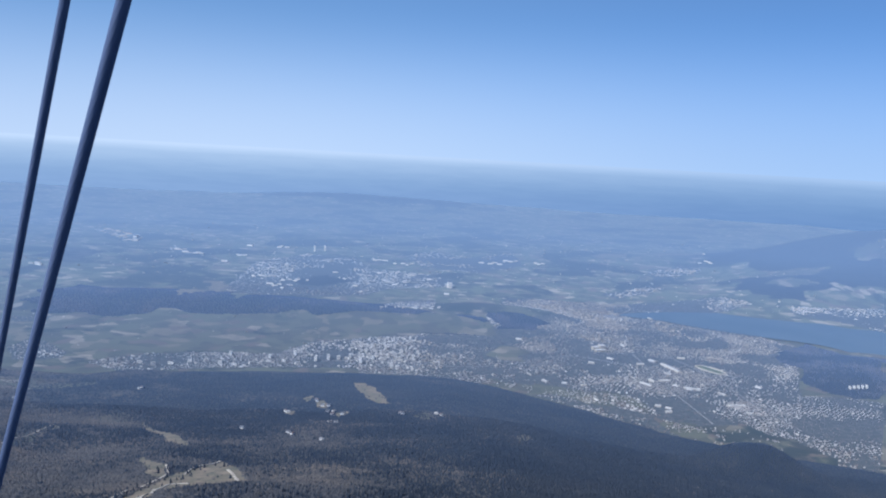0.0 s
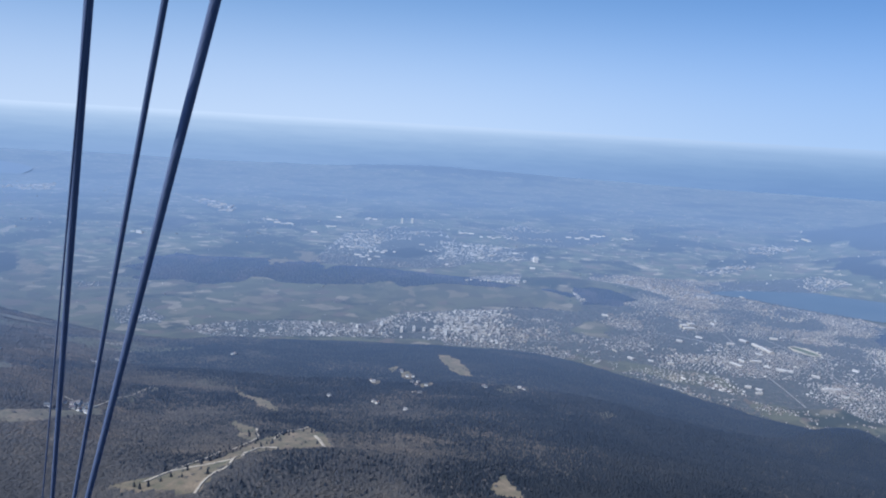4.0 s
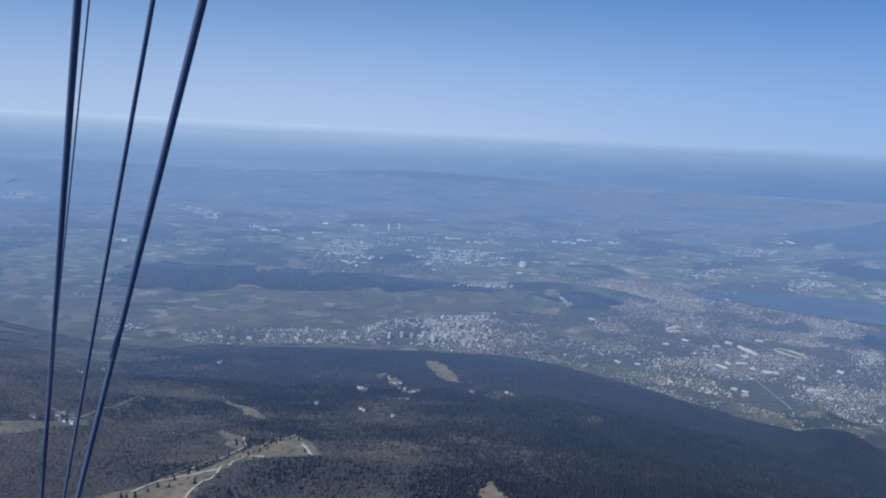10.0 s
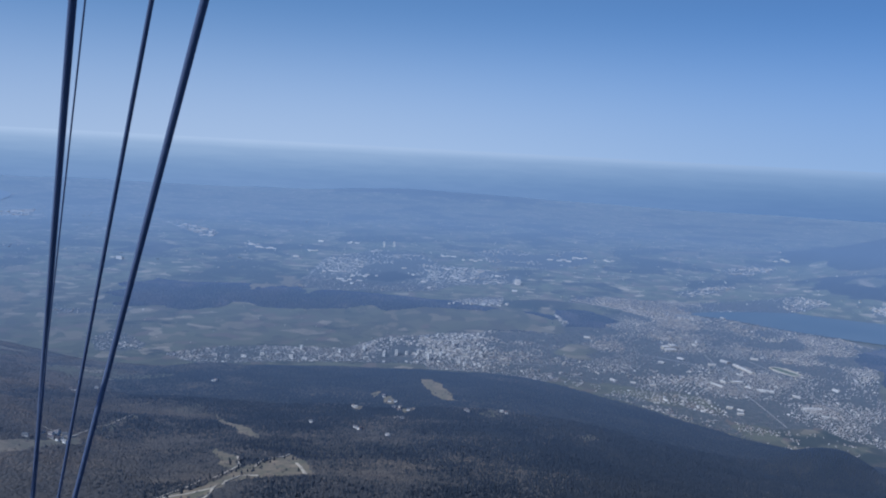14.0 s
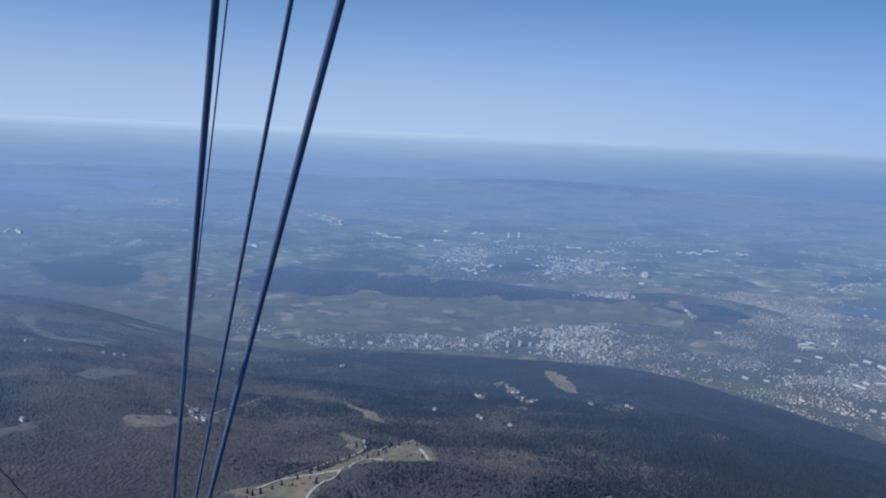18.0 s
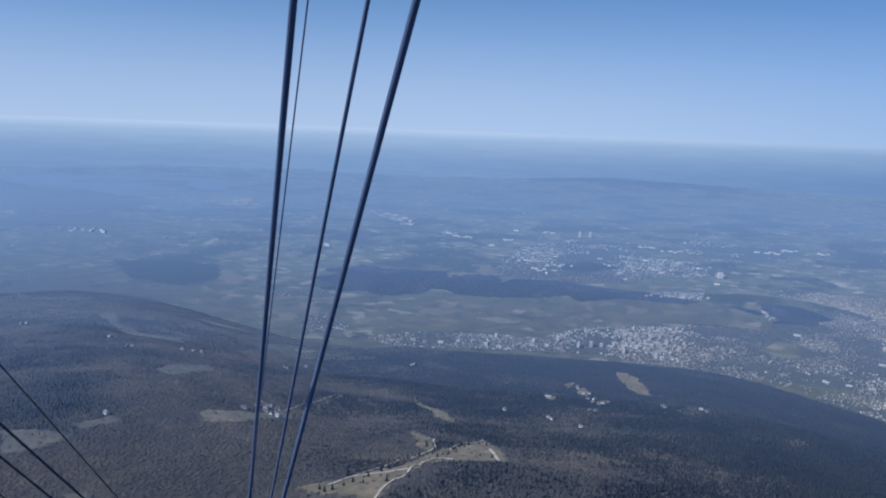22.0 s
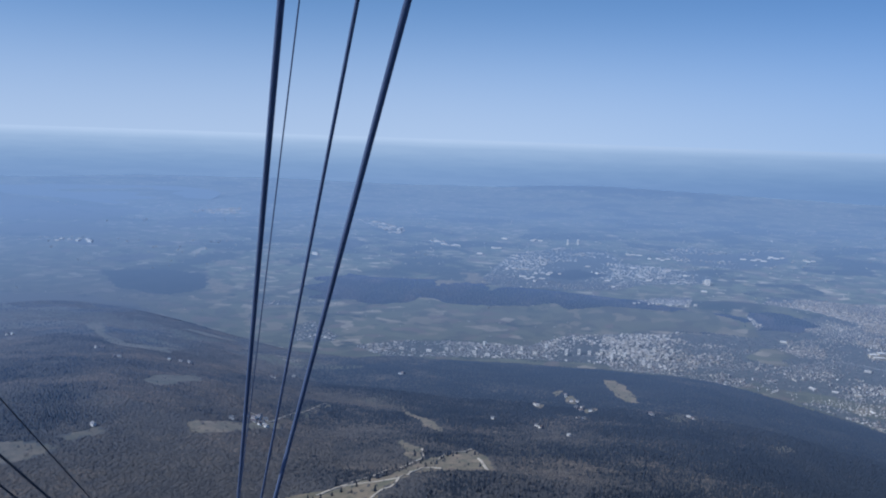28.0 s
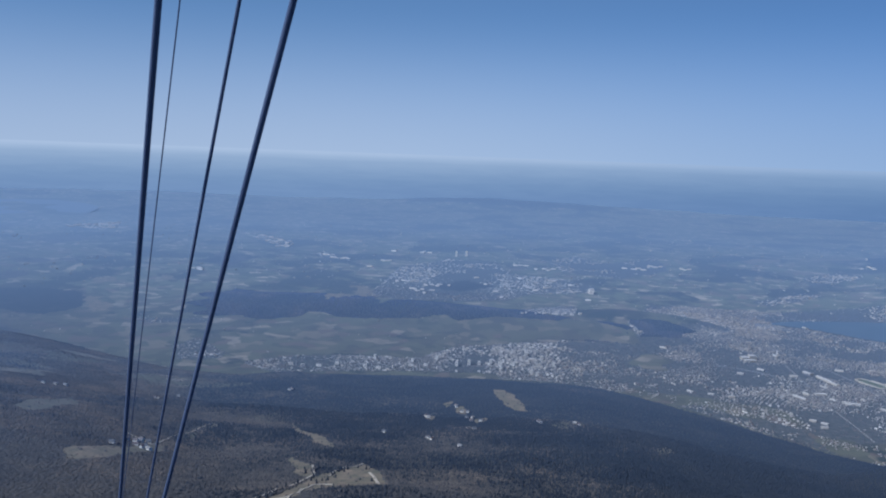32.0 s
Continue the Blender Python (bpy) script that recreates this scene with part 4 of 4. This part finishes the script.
def house_mass(p, rng):
    """All farther houses as one mesh: walls and pitched or flat roofs."""
    n = len(p)
    far = (np.hypot(p[:, 0], p[:, 1]) > 1600) | (p[:, 1] > 1560)
    core = np.exp(-((p[:, 0] + 40) / 120) ** 2 - ((p[:, 1] - 985) / 70) ** 2)
    works = smooth(0.15, 0.4, rough(p[:, 0], p[:, 1], 70, 69, 2))
    big = rng.uniform(0, 1, n) < 0.05 + 0.22 * core + 0.35 * works + 0.2 * far
    lx = np.where(big, rng.uniform(1.6, 3.0, n), rng.uniform(0.8, 1.3, n)) * np.where(far, 1.6, 1.0)
    ly = np.where(big, rng.uniform(0.9, 1.2, n), rng.uniform(0.6, 0.85, n)) * np.where(far, 1.3, 1.0)
    ez = np.where(big, rng.uniform(0.8, 1.5, n) * (1 + 0.7 * core), rng.uniform(0.4, 0.65, n)) * np.where(far, 0.8, 1.0)
    flat = big & (rng.uniform(0, 1, n) < 0.65)
    rz = ez + np.where(flat, 0.12, ly * 0.36)
    a = np.where(far, 0.35, 1.0) * p[:, 3] + rng.choice([0, math.pi / 2], n, p=[0.8, 0.2]) + rng.uniform(-0.08, 0.08, n)
    c, s = np.cos(a), np.sin(a)
    # 0-3 foot, 4-7 eaves, 8-9 ridge; the roof repeats eaves and ridge a little wider
    sx = np.array([-1, 1, 1, -1, -1, 1, 1, -1, -1, 1]) / 2
    sy = np.array([-1, -1, 1, 1, -1, -1, 1, 1, 0, 0]) / 2
    lxs = np.concatenate([sx, sx[4:] * 1.1])[None] * lx[:, None]
    lys = np.concatenate([sy, sy[4:] * 1.14])[None] * ly[:, None]
    zz = np.concatenate([np.full((n, 4), -0.5), np.repeat(ez[:, None], 4, 1), np.repeat(rz[:, None], 2, 1), np.repeat(ez[:, None] - 0.03, 4, 1), np.repeat(rz[:, None] + 0.05, 2, 1)], 1)
    verts = np.stack([p[:, :1] + lxs * c[:, None] - lys * s[:, None], p[:, 1:2] + lxs * s[:, None] + lys * c[:, None], p[:, 2:3] + zz], -1).reshape(-1, 3)
    quads = np.array([(0, 1, 5, 4), (1, 2, 6, 5), (2, 3, 7, 6), (3, 0, 4, 7), (10, 11, 15, 14), (12, 13, 14, 15)])
    tris = np.array([(5, 6, 9), (7, 4, 8)])
    off = (np.arange(n) * 16)[:, None, None]
    q, t = (quads[None] + off).reshape(-1, 4), (tris[None] + off).reshape(-1, 3)
    cap = np.where((flat | far) & (rng.uniform(0, 1, n) < 0.75), 2, 1)
    paint = np.where(rng.uniform(0, 1, n) < np.where(far, 0.24, 0.10), 3, 0)          # far quarters have white blocks; their share is raised to stand in for haze
    slots = np.concatenate([np.stack([paint, paint, paint, paint, cap, cap], -1).ravel(), np.repeat(paint, 2)])
    return tagged(new("town_houses", mesh_from("town_houses", verts, [q, t], [WALL, ROOF, METAL_ROOF, WHITE], slots)), "close-set pale town houses with tiled roofs", "houses", kind="stuff")


house_mass(SPOTS[NEAR_HOUSES:], house_rng)

HOUSE_KINDS = [build_house(lx, ly, e, r, label, group="houses at the town's edge") for lx, ly, e, r, label in (
    (1.2, 0.9, 0.7, 1.05, "cream rendered house with a brown tiled roof"),
    (1.5, 1.0, 0.8, 1.2, "broad pale house with a pitched tiled roof"),
    (1.0, 0.85, 0.65, 1.05, "small light house with a steep roof"))]
for k, (x, y, z, turn) in enumerate(SPOTS[3:NEAR_HOUSES]):
    copy_thing(HOUSE_KINDS[k % 3], pose(x, y, z, 0, 0, math.degrees(turn)))
for ob, (x, y, z, turn) in zip(HOUSE_KINDS, SPOTS[:3]):
    ob.matrix_basis = pose(x, y, z, 0, 0, 40)


# ---- landmark blocks, halls and the sports ground ----
def place_block(x, y, lx, ly, tall, turn, label, wall_mat=None, storeys=5, category="apartment block", group=""):
    ob = build_block(lx, ly, tall, label, wall_mat, storeys, category, group)
    ob.matrix_basis = pose(x, y, float(height(x, y)), 0, 0, turn)
    return ob


place_block(14.5, 1577.6, 8.5, 6.0, 10.0, 8, "big white tower block at the plain's edge", WHITE, 8, "tower block")
for x, y in ((-307.7, 2045), (-285.1, 2060.5)):
    place_block(x, y, 4.2, 4.0, 13.0, 5, "slim grey-white tower block far out on the plain", WHITE, 9, "tower block", "twin towers")
TOWERS = [build_block(3.0, 2.6, tall, "pale apartment tower in the town centre", WHITE, n, "apartment block", "towers of the town centre") for tall, n in ((5.2, 8), (6.4, 9), (4.4, 6))]
tower_spots = [(x, y, 15 * math.sin(k)) for k, (x, y) in enumerate(((-139.5, 964.2), (-126.3, 973.8), (-114.9, 978.3), (-102.6, 987.5), (-88.1, 964.1), (-75.6, 985.3), (-65.3, 1043.2), (-51.7, 949.6), (-45.1, 946.8), (-44.6, 1025.7), (-166.2, 983.5), (-191.8, 966.2), (-237.5, 968.7), (-29.4, 995.4), (-87.0, 1019.9)))]
for k, (x, y, turn) in enumerate(tower_spots):
    m = pose(x, y, float(height(x, y)), 0, 0, turn)
    if k < 3:
        TOWERS[k].matrix_basis = m
    else:
        copy_thing(TOWERS[k % 3], m)
SLABS = [build_block(lx, 2.0, tall, "long pale apartment slab on the town's rim", WHITE, n, "apartment block", "slabs on the town's rim") for lx, tall, n in ((5.6, 2.6, 4), (4.2, 3.2, 5))]
slab_spots = [(-322 + 16.5 * k, 912 + 3.6 * k + 9 * math.sin(5.0 * k), 12 + 20 * math.sin(2 * k)) for k in range(11)]
for k, (x, y, turn) in enumerate(slab_spots):
    m = pose(x, y, float(height(x, y)), 0, 0, turn)
    if k < 2:
        SLABS[k].matrix_basis = m
    else:
        copy_thing(SLABS[k % 2], m)
for k in range(11):                                      # stepped rows on the wooded ridge
    x, y = -86 + 8.4 * k + 3 * math.sin(4.1 * k), 1236 + 6 * k + 5 * math.sin(2.7 * k)
    place_block(x, y, 3.6 + 1.6 * math.sin(5.3 * k), 2.2, 2.2 + 0.7 * math.sin(3.3 * k), 10 + 14 * math.sin(1.9 * k), "white terraced row on the ridge", WHITE, 3, "terraced row", "rows on the ridge")
for k in range(5):                                       # comb of white rows on the southern hill
    place_block(470 + 5.5 * k, 962 + 1.5 * k, 2.2, 7.0, 2.4, -20, "white terraced row above the southern suburb", WHITE, 3, "terraced row", "rows on the southern hill")


def build_hall(x, y, lx, ly, tall, turn, label, roof_mat, bays=5, wall_mat=None):
    """A low works hall > wall, roof (> rooflights)."""
    hall = tagged(new("hall"), label, "hall")
    part("wall", box(bmesh.new(), -lx / 2, lx / 2, -ly / 2, ly / 2, -0.4, tall), wall_mat or WALL, hall)
    roof = part("roof", gable(bmesh.new(), lx, ly, tall, tall + ly * 0.12), roof_mat, hall)
    for k in range(bays):
        u = -lx / 2 + lx * (k + 0.5) / bays
        part("rooflight", box(bmesh.new(), u - lx * 0.1 / bays, u + lx * 0.1 / bays, -ly * 0.12, ly * 0.12, tall + ly * 0.08, tall + ly * 0.15), GLASS, roof)
    hall.matrix_basis = pose(x, y, float(height(x, y)), 0, 0, turn)
    return hall


for row in ((282, 1024, 40, 5, 2.0, -72, "long white-roofed works hall on the town's flat"), (233, 939, 17, 4.5, 1.6, -56, "pale flat works hall beside the railway"),
            (257, 959, 9, 6, 2.0, 10, "white works hall with a light roof"), (231, 834, 6, 3.4, 1.8, 10, "bright white hall at the foot of the slope"),
            (306, 869, 9, 4, 2.2, 15, "bright white hall on the suburb's edge"), (281, 929, 18, 3.5, 2.0, -20, "pale row of works halls"),
            (268, 1056, 12, 6, 2.0, -60, "light grey store hall")):
    build_hall(*row, METAL_ROOF)
for x, y, lx, ly, tall in ((205, 1108, 9, 7, 4.0), (214, 1111, 8, 8, 6.0), (210, 1100, 14, 6, 2.5)):
    place_block(x, y, lx, ly, tall, 12, "cream hospital block in the middle of the town", SAND, 5, "hospital block")
rng_h = np.random.default_rng(77)
for x, y in ((215.4, 1058.9), (248.7, 1141.3), (186.8, 1029.9), (160.2, 920.2), (243.0, 956.3), (266.5, 940.3), (278.4, 928.8), (299.2, 949.9), (309.3, 914.0), (315.3, 871.0), (315.2, 846.3), (234.6, 847.9), (225.1, 853.6), (363.6, 953.9), (139.8, 925.1), (118.9, 928.0), (351.7, 1096.2), (310.0, 1083.2), (247.9, 1035.9), (271.0, 995.1), (107.6, 1138.7), (277.4, 1286.6), (335.5, 1360.7), (228.2, 1215.7)):                                   # scattered works and shops on the town's flat
    build_hall(x, y, rng_h.uniform(5.5, 10), rng_h.uniform(2.6, 4.2), rng_h.uniform(1.2, 2.0), rng_h.uniform(-70, 15), "low pale works building on the town's flat", METAL_ROOF, 3)
for k in range(16):                                      # works halls on the far plain
    x, y = -360 + 24 * k + rng_h.uniform(-12, 12), 1500 + rng_h.uniform(-40, 260)
    build_hall(x, y, rng_h.uniform(5, 10), rng_h.uniform(3, 5), 1.8, rng_h.uniform(-30, 30), "pale works hall on the far plain", METAL_ROOF, 3, WHITE)
for x, y in ((-890, 2270), (-850, 2230), (-800, 2170), (-760, 2110), (-600, 1930), (-570, 1890), (-450, 1760), (-470, 2080)):
    build_hall(x, y, rng_h.uniform(8, 15), rng_h.uniform(5, 8), 2.4, rng_h.uniform(-25, 25), "white store hall far out on the plain", METAL_ROOF, 3, WHITE)


for k, (x, y, reach) in enumerate(((-1240, 1436, 34), (-1180, 1425, 26), (-790, 2140, 34), (-740, 2040, 22), (-596, 1940, 16), (-545, 1882, 16), (-445, 1878, 12), (-738, 1546, 14),
                                   (-285, 1500, 22), (-272, 1565, 20), (226, 2017, 16), (110, 1985, 26), (153, 2030, 22), (645, 2104, 24), (-145, 1935, 18), (-80, 1890, 26), (-392, 2092, 20), (-1400, 2350, 40))):
    for j in range(4):                                   # clusters of works and stores out on the plain
        a = 2.4 * j + k
        build_hall(x + reach * math.cos(a) * (0.4 + 0.2 * j), y + 0.8 * reach * math.sin(a) * (0.4 + 0.2 * j), rng_h.uniform(6, 13), rng_h.uniform(3, 5), rng_h.uniform(1.2, 2.0), rng_h.uniform(-12, 12), "pale works hall out on the hazy plain", METAL_ROOF, 2, WHITE)


def build_arena():
    """Long open sports ground > track, field, two stands, four masts."""
    arena = tagged(new("sports_ground"), "long sandy sports ground with a pale rim", "sports ground")
    bm = bmesh.new()
    n = 40
    ringo = [[bm.verts.new((rx * math.copysign(abs(math.cos(2 * math.pi * k / n)) ** 0.5, math.cos(2 * math.pi * k / n)), ry * math.copysign(abs(math.sin(2 * math.pi * k / n)) ** 0.5, math.sin(2 * math.pi * k / n)), z)) for k in range(n)] for rx, ry, z in ((22, 8.4, 0.3), (22, 8.4, 1.3), (20, 6.5, 1.2), (20, 6.5, 0.5))]
    for lo, hi in zip(ringo, ringo[1:]):
        for k in range(n):
            bm.faces.new((lo[k], lo[(k + 1) % n], hi[(k + 1) % n], hi[k]))
    part("rim", bm, SAND, arena, "pale sandy rim")
    part("field", box(bmesh.new(), -19, 19, -6, 6, -0.2, 0.55), plain_material("turf", (0.09, 0.12, 0.05), (0.12, 0.14, 0.07)), arena, "dull green field")
    for side in (-1, 1):
        part("stand", box(bmesh.new(), -11, 11, side * 9.0 - 0.8, side * 9.0 + 0.8, -0.3, 1.8, 0.3), SAND, arena, "sandy covered stand")
    arena.matrix_basis = pose(331, 1027, float(height(331, 1027)) + 0.2, 0, 0, -62)
    return arena


build_arena()

# ---- chalets in the forest ----
CHALET_SPOTS = ((-67.1, 496.6), (-57.7, 467.5), (-83.5, 474), (-50.7, 426.7), (-52.4, 468.2), (-73.4, 515.5), (-68.9, 393.5), (-50.7, 375.2), (-197.4, 558.5), (-172.6, 311.7),
                (-173.5, 291.7), (-169, 311.5), (-302.6, 390.7), (-291, 431.5), (-344.9, 424.3), (-456, 470.1), (-203.1, 247.4), (-171.8, 306.4), (-165, 301.2), (-244.2, 486.6),
                (-248.7, 464.9), (-62, 480), (-294, 425), (-288, 437), (-161, 297), (-93, 404), (-20, 470), (0, 478))
chalet = build_house(1.9, 1.3, 0.85, 1.3, "white mountain house in a forest clearing", "chalet", "houses on the slope", True, WHITE, ROOF)
for k, (x, y) in enumerate(CHALET_SPOTS):
    m = pose(x, y, float(height(x, y)) + 0.2, 0, 0, 25 * math.sin(7 * k))
    if k == 0:
        chalet.matrix_basis = m
    else:
        copy_thing(chalet, m)
    for j in range(2):
        x2, y2 = x + 3.5 * math.cos(3 * k + 2.5 * j), y + 3.5 * math.sin(3 * k + 2.5 * j)
        if (k + j) % 3 == 0:
            copy_thing(chalet, pose(x2, y2, float(height(x2, y2)) + 0.1, 0, 0, 60 * j + 11 * k))


# ---- the alp: lanes and single trees ----
def build_lane(name, pts, wide, label, material):
    """A lane laid on the ground along a smooth line, with its thickness."""
    line = []
    p = [Vector((*q, 0)) for q in pts]
    p = [p[0]] + p + [p[-1]]
    for k in range(1, len(p) - 2):
        for s in range(10):
            t = s / 10
            line.append(0.5 * (2 * p[k] + (p[k + 1] - p[k - 1]) * t + (2 * p[k - 1] - 5 * p[k] + 4 * p[k + 1] - p[k + 2]) * t * t + (3 * p[k] - p[k - 1] - 3 * p[k + 1] + p[k + 2]) * t ** 3))
    line.append(p[-2])
    bm, rows = bmesh.new(), []
    for k, q in enumerate(line):
        way = (line[min(k + 1, len(line) - 1)] - line[max(k - 1, 0)]).normalized()
        side = Vector((-way.y, way.x, 0)) * wide / 2 * (1 + 0.2 * math.sin(1.7 * k))
        row = []
        for w, up in ((-1.15, -0.3), (-1, 0.28), (1, 0.28), (1.15, -0.3)):
            c = q + side * w
            row.append(bm.verts.new((c.x, c.y, float(height(c.x, c.y)) + up)))
        rows.append(row)
    for a, b in zip(rows, rows[1:]):
        for k in range(3):
            bm.faces.new((a[k], a[k + 1], b[k + 1], b[k]))
    bmesh.ops.recalc_face_normals(bm, faces=bm.faces[:])
    if sum(f.normal.z for f in bm.faces) < 0:
        bmesh.ops.reverse_faces(bm, faces=bm.faces[:])
    mesh = bpy.data.meshes.new(name)
    bm.to_mesh(mesh)
    bm.free()
    mesh.materials.append(material)
    return tagged(new(name, mesh), label, "road", kind="structure")


build_lane("road", [(-101.3, 217.2), (-98.7, 222.2), (-95.3, 229.0), (-92.0, 240.1), (-91.2, 254.6), (-90.6, 270.3), (-90.1, 278.4), (-90.5, 284.6), (-95.7, 298.7)], 0.75, "pale gravel lane along the upper edge of the alp", GRAVEL)
build_lane("road_lower", [(-100.3, 217.9), (-96.8, 224.8), (-91.4, 227.6), (-85.2, 228.8), (-79.7, 229.8), (-84.0, 250.9)], 0.60, "pale gravel track across the pasture", GRAVEL)
build_lane("road_rim", [(-83.3, 208.4), (-83.0, 214.0), (-81.6, 218.5), (-79.1, 223.5), (-83.1, 248.2), (-83.8, 263.2), (-77.7, 265.1)], 0.70, "gravel lane round the wooded hump", GRAVEL)
build_lane("road_spur", [(-84.1, 281.7), (-85.2, 293.9), (-83.6, 299.0), (-80.7, 304.4), (-80.1, 313.6)], 0.65, "short gravel spur at the end of the alp", GRAVEL)
build_lane("road_end", [(-71.8, 291.4), (-67.5, 281.6), (-63.2, 270.4)], 0.90, "bright gravel end of the alp lane", GRAVEL)
build_lane("road_valley", [(-184.6, 323.4), (-173.2, 314.1), (-166.9, 312.0), (-177.4, 350.9), (-175.8, 366.7), (-178.5, 393.3)], 0.60, "narrow lane through the valley meadow", GRAVEL)
for name, line in TOWN_ROADS.items():
    build_lane(name, line, 1.1, "pale grey main road through the town", ASPHALT)


def build_spruce(tall, wide, seed):
    """A spruce > trunk, crown of many drooping boughs."""
    rng = random.Random(seed)
    tree = tagged(new("spruce"), "dark lone spruce on the mountain pasture", "tree", "spruces on the alp")
    bm = bmesh.new()
    bmesh.ops.create_cone(bm, cap_ends=True, segments=7, radius1=0.05 * tall, radius2=0.01 * tall, depth=tall * 0.9, matrix=Matrix.Translation((0, 0, tall * 0.4)))
    part("trunk", bm, BARK, tree)
    bm = bmesh.new()
    for tier in range(9):
        z = tall * (0.12 + 0.1 * tier)
        reach = wide / 2 * (1 - tier / 9.5) * rng.uniform(0.85, 1.15)
        for k in range(7):
            a = 2 * math.pi * (k + rng.random()) / 7
            c, s, r = math.cos(a), math.sin(a), reach * rng.uniform(0.75, 1.2)
            w = 0.32 * r + 0.05
            root, tip = Vector((0, 0, z + 0.14 * tall)), Vector((c * r, s * r, z - 0.03 * tall))
            left, right = Vector((c * r * 0.6 - s * w, s * r * 0.6 + c * w, z + 0.01 * tall)), Vector((c * r * 0.6 + s * w, s * r * 0.6 - c * w, z + 0.01 * tall))
            v = [bm.verts.new(q) for q in (root, left, tip, right)]
            low = bm.verts.new((c * r * 0.5, s * r * 0.5, z - 0.05 * tall))
            bm.faces.new((v[0], v[1], v[2])), bm.faces.new((v[0], v[2], v[3]))
            bm.faces.new((v[1], low, v[2])), bm.faces.new((v[2], low, v[3]))
            bm.faces.new((v[0], low, v[1])), bm.faces.new((v[3], low, v[0]))
    bmesh.ops.recalc_face_normals(bm, faces=bm.faces[:])
    part("crown", bm, CONIFER, tree)
    return tree


TREES = [build_spruce(2.2, 1.2, 1), build_spruce(1.8, 1.0, 2), build_spruce(1.4, 0.9, 3)]
ALP_TREES = ((-98.9, 225.6), (-91.6, 224.1), (-90.6, 217.8), (-89.8, 229.9), (-89.2, 234.9), (-89.5, 249.1), (-90.5, 254.9), (-87.8, 272.8), (-84.9, 261.3), (-88.5, 277.3), (-83.8, 266.4), (-96.2, 290.7), (-93.5, 283.7), (-84.0, 284.9), (-83.7, 286.6), (-83.4, 291.3), (-83.5, 294.4), (-81.5, 291.9), (-81.4, 296.6), (-67.4, 277.0), (-78.9, 301.7), (-83.4, 217.9), (-94.4, 219.2), (-96.1, 216.5), (-98.3, 213.6), (-88.8, 241.4), (-90.7, 264.0), (-90.2, 265.8), (-92.5, 290.2), (-83.8, 272.6), (-100.2, 212.5), (-102.8, 214.6), (-83.3, 277.4), (-75.2, 299.6))
for k, (x, y) in enumerate(ALP_TREES):
    m = pose(x, y, float(height(x, y)) - 0.1, 0, 0, 40 * k)
    if k < 3:
        TREES[k].matrix_basis = m
    else:
        copy_thing(TREES[(k * 7) % 3], m)
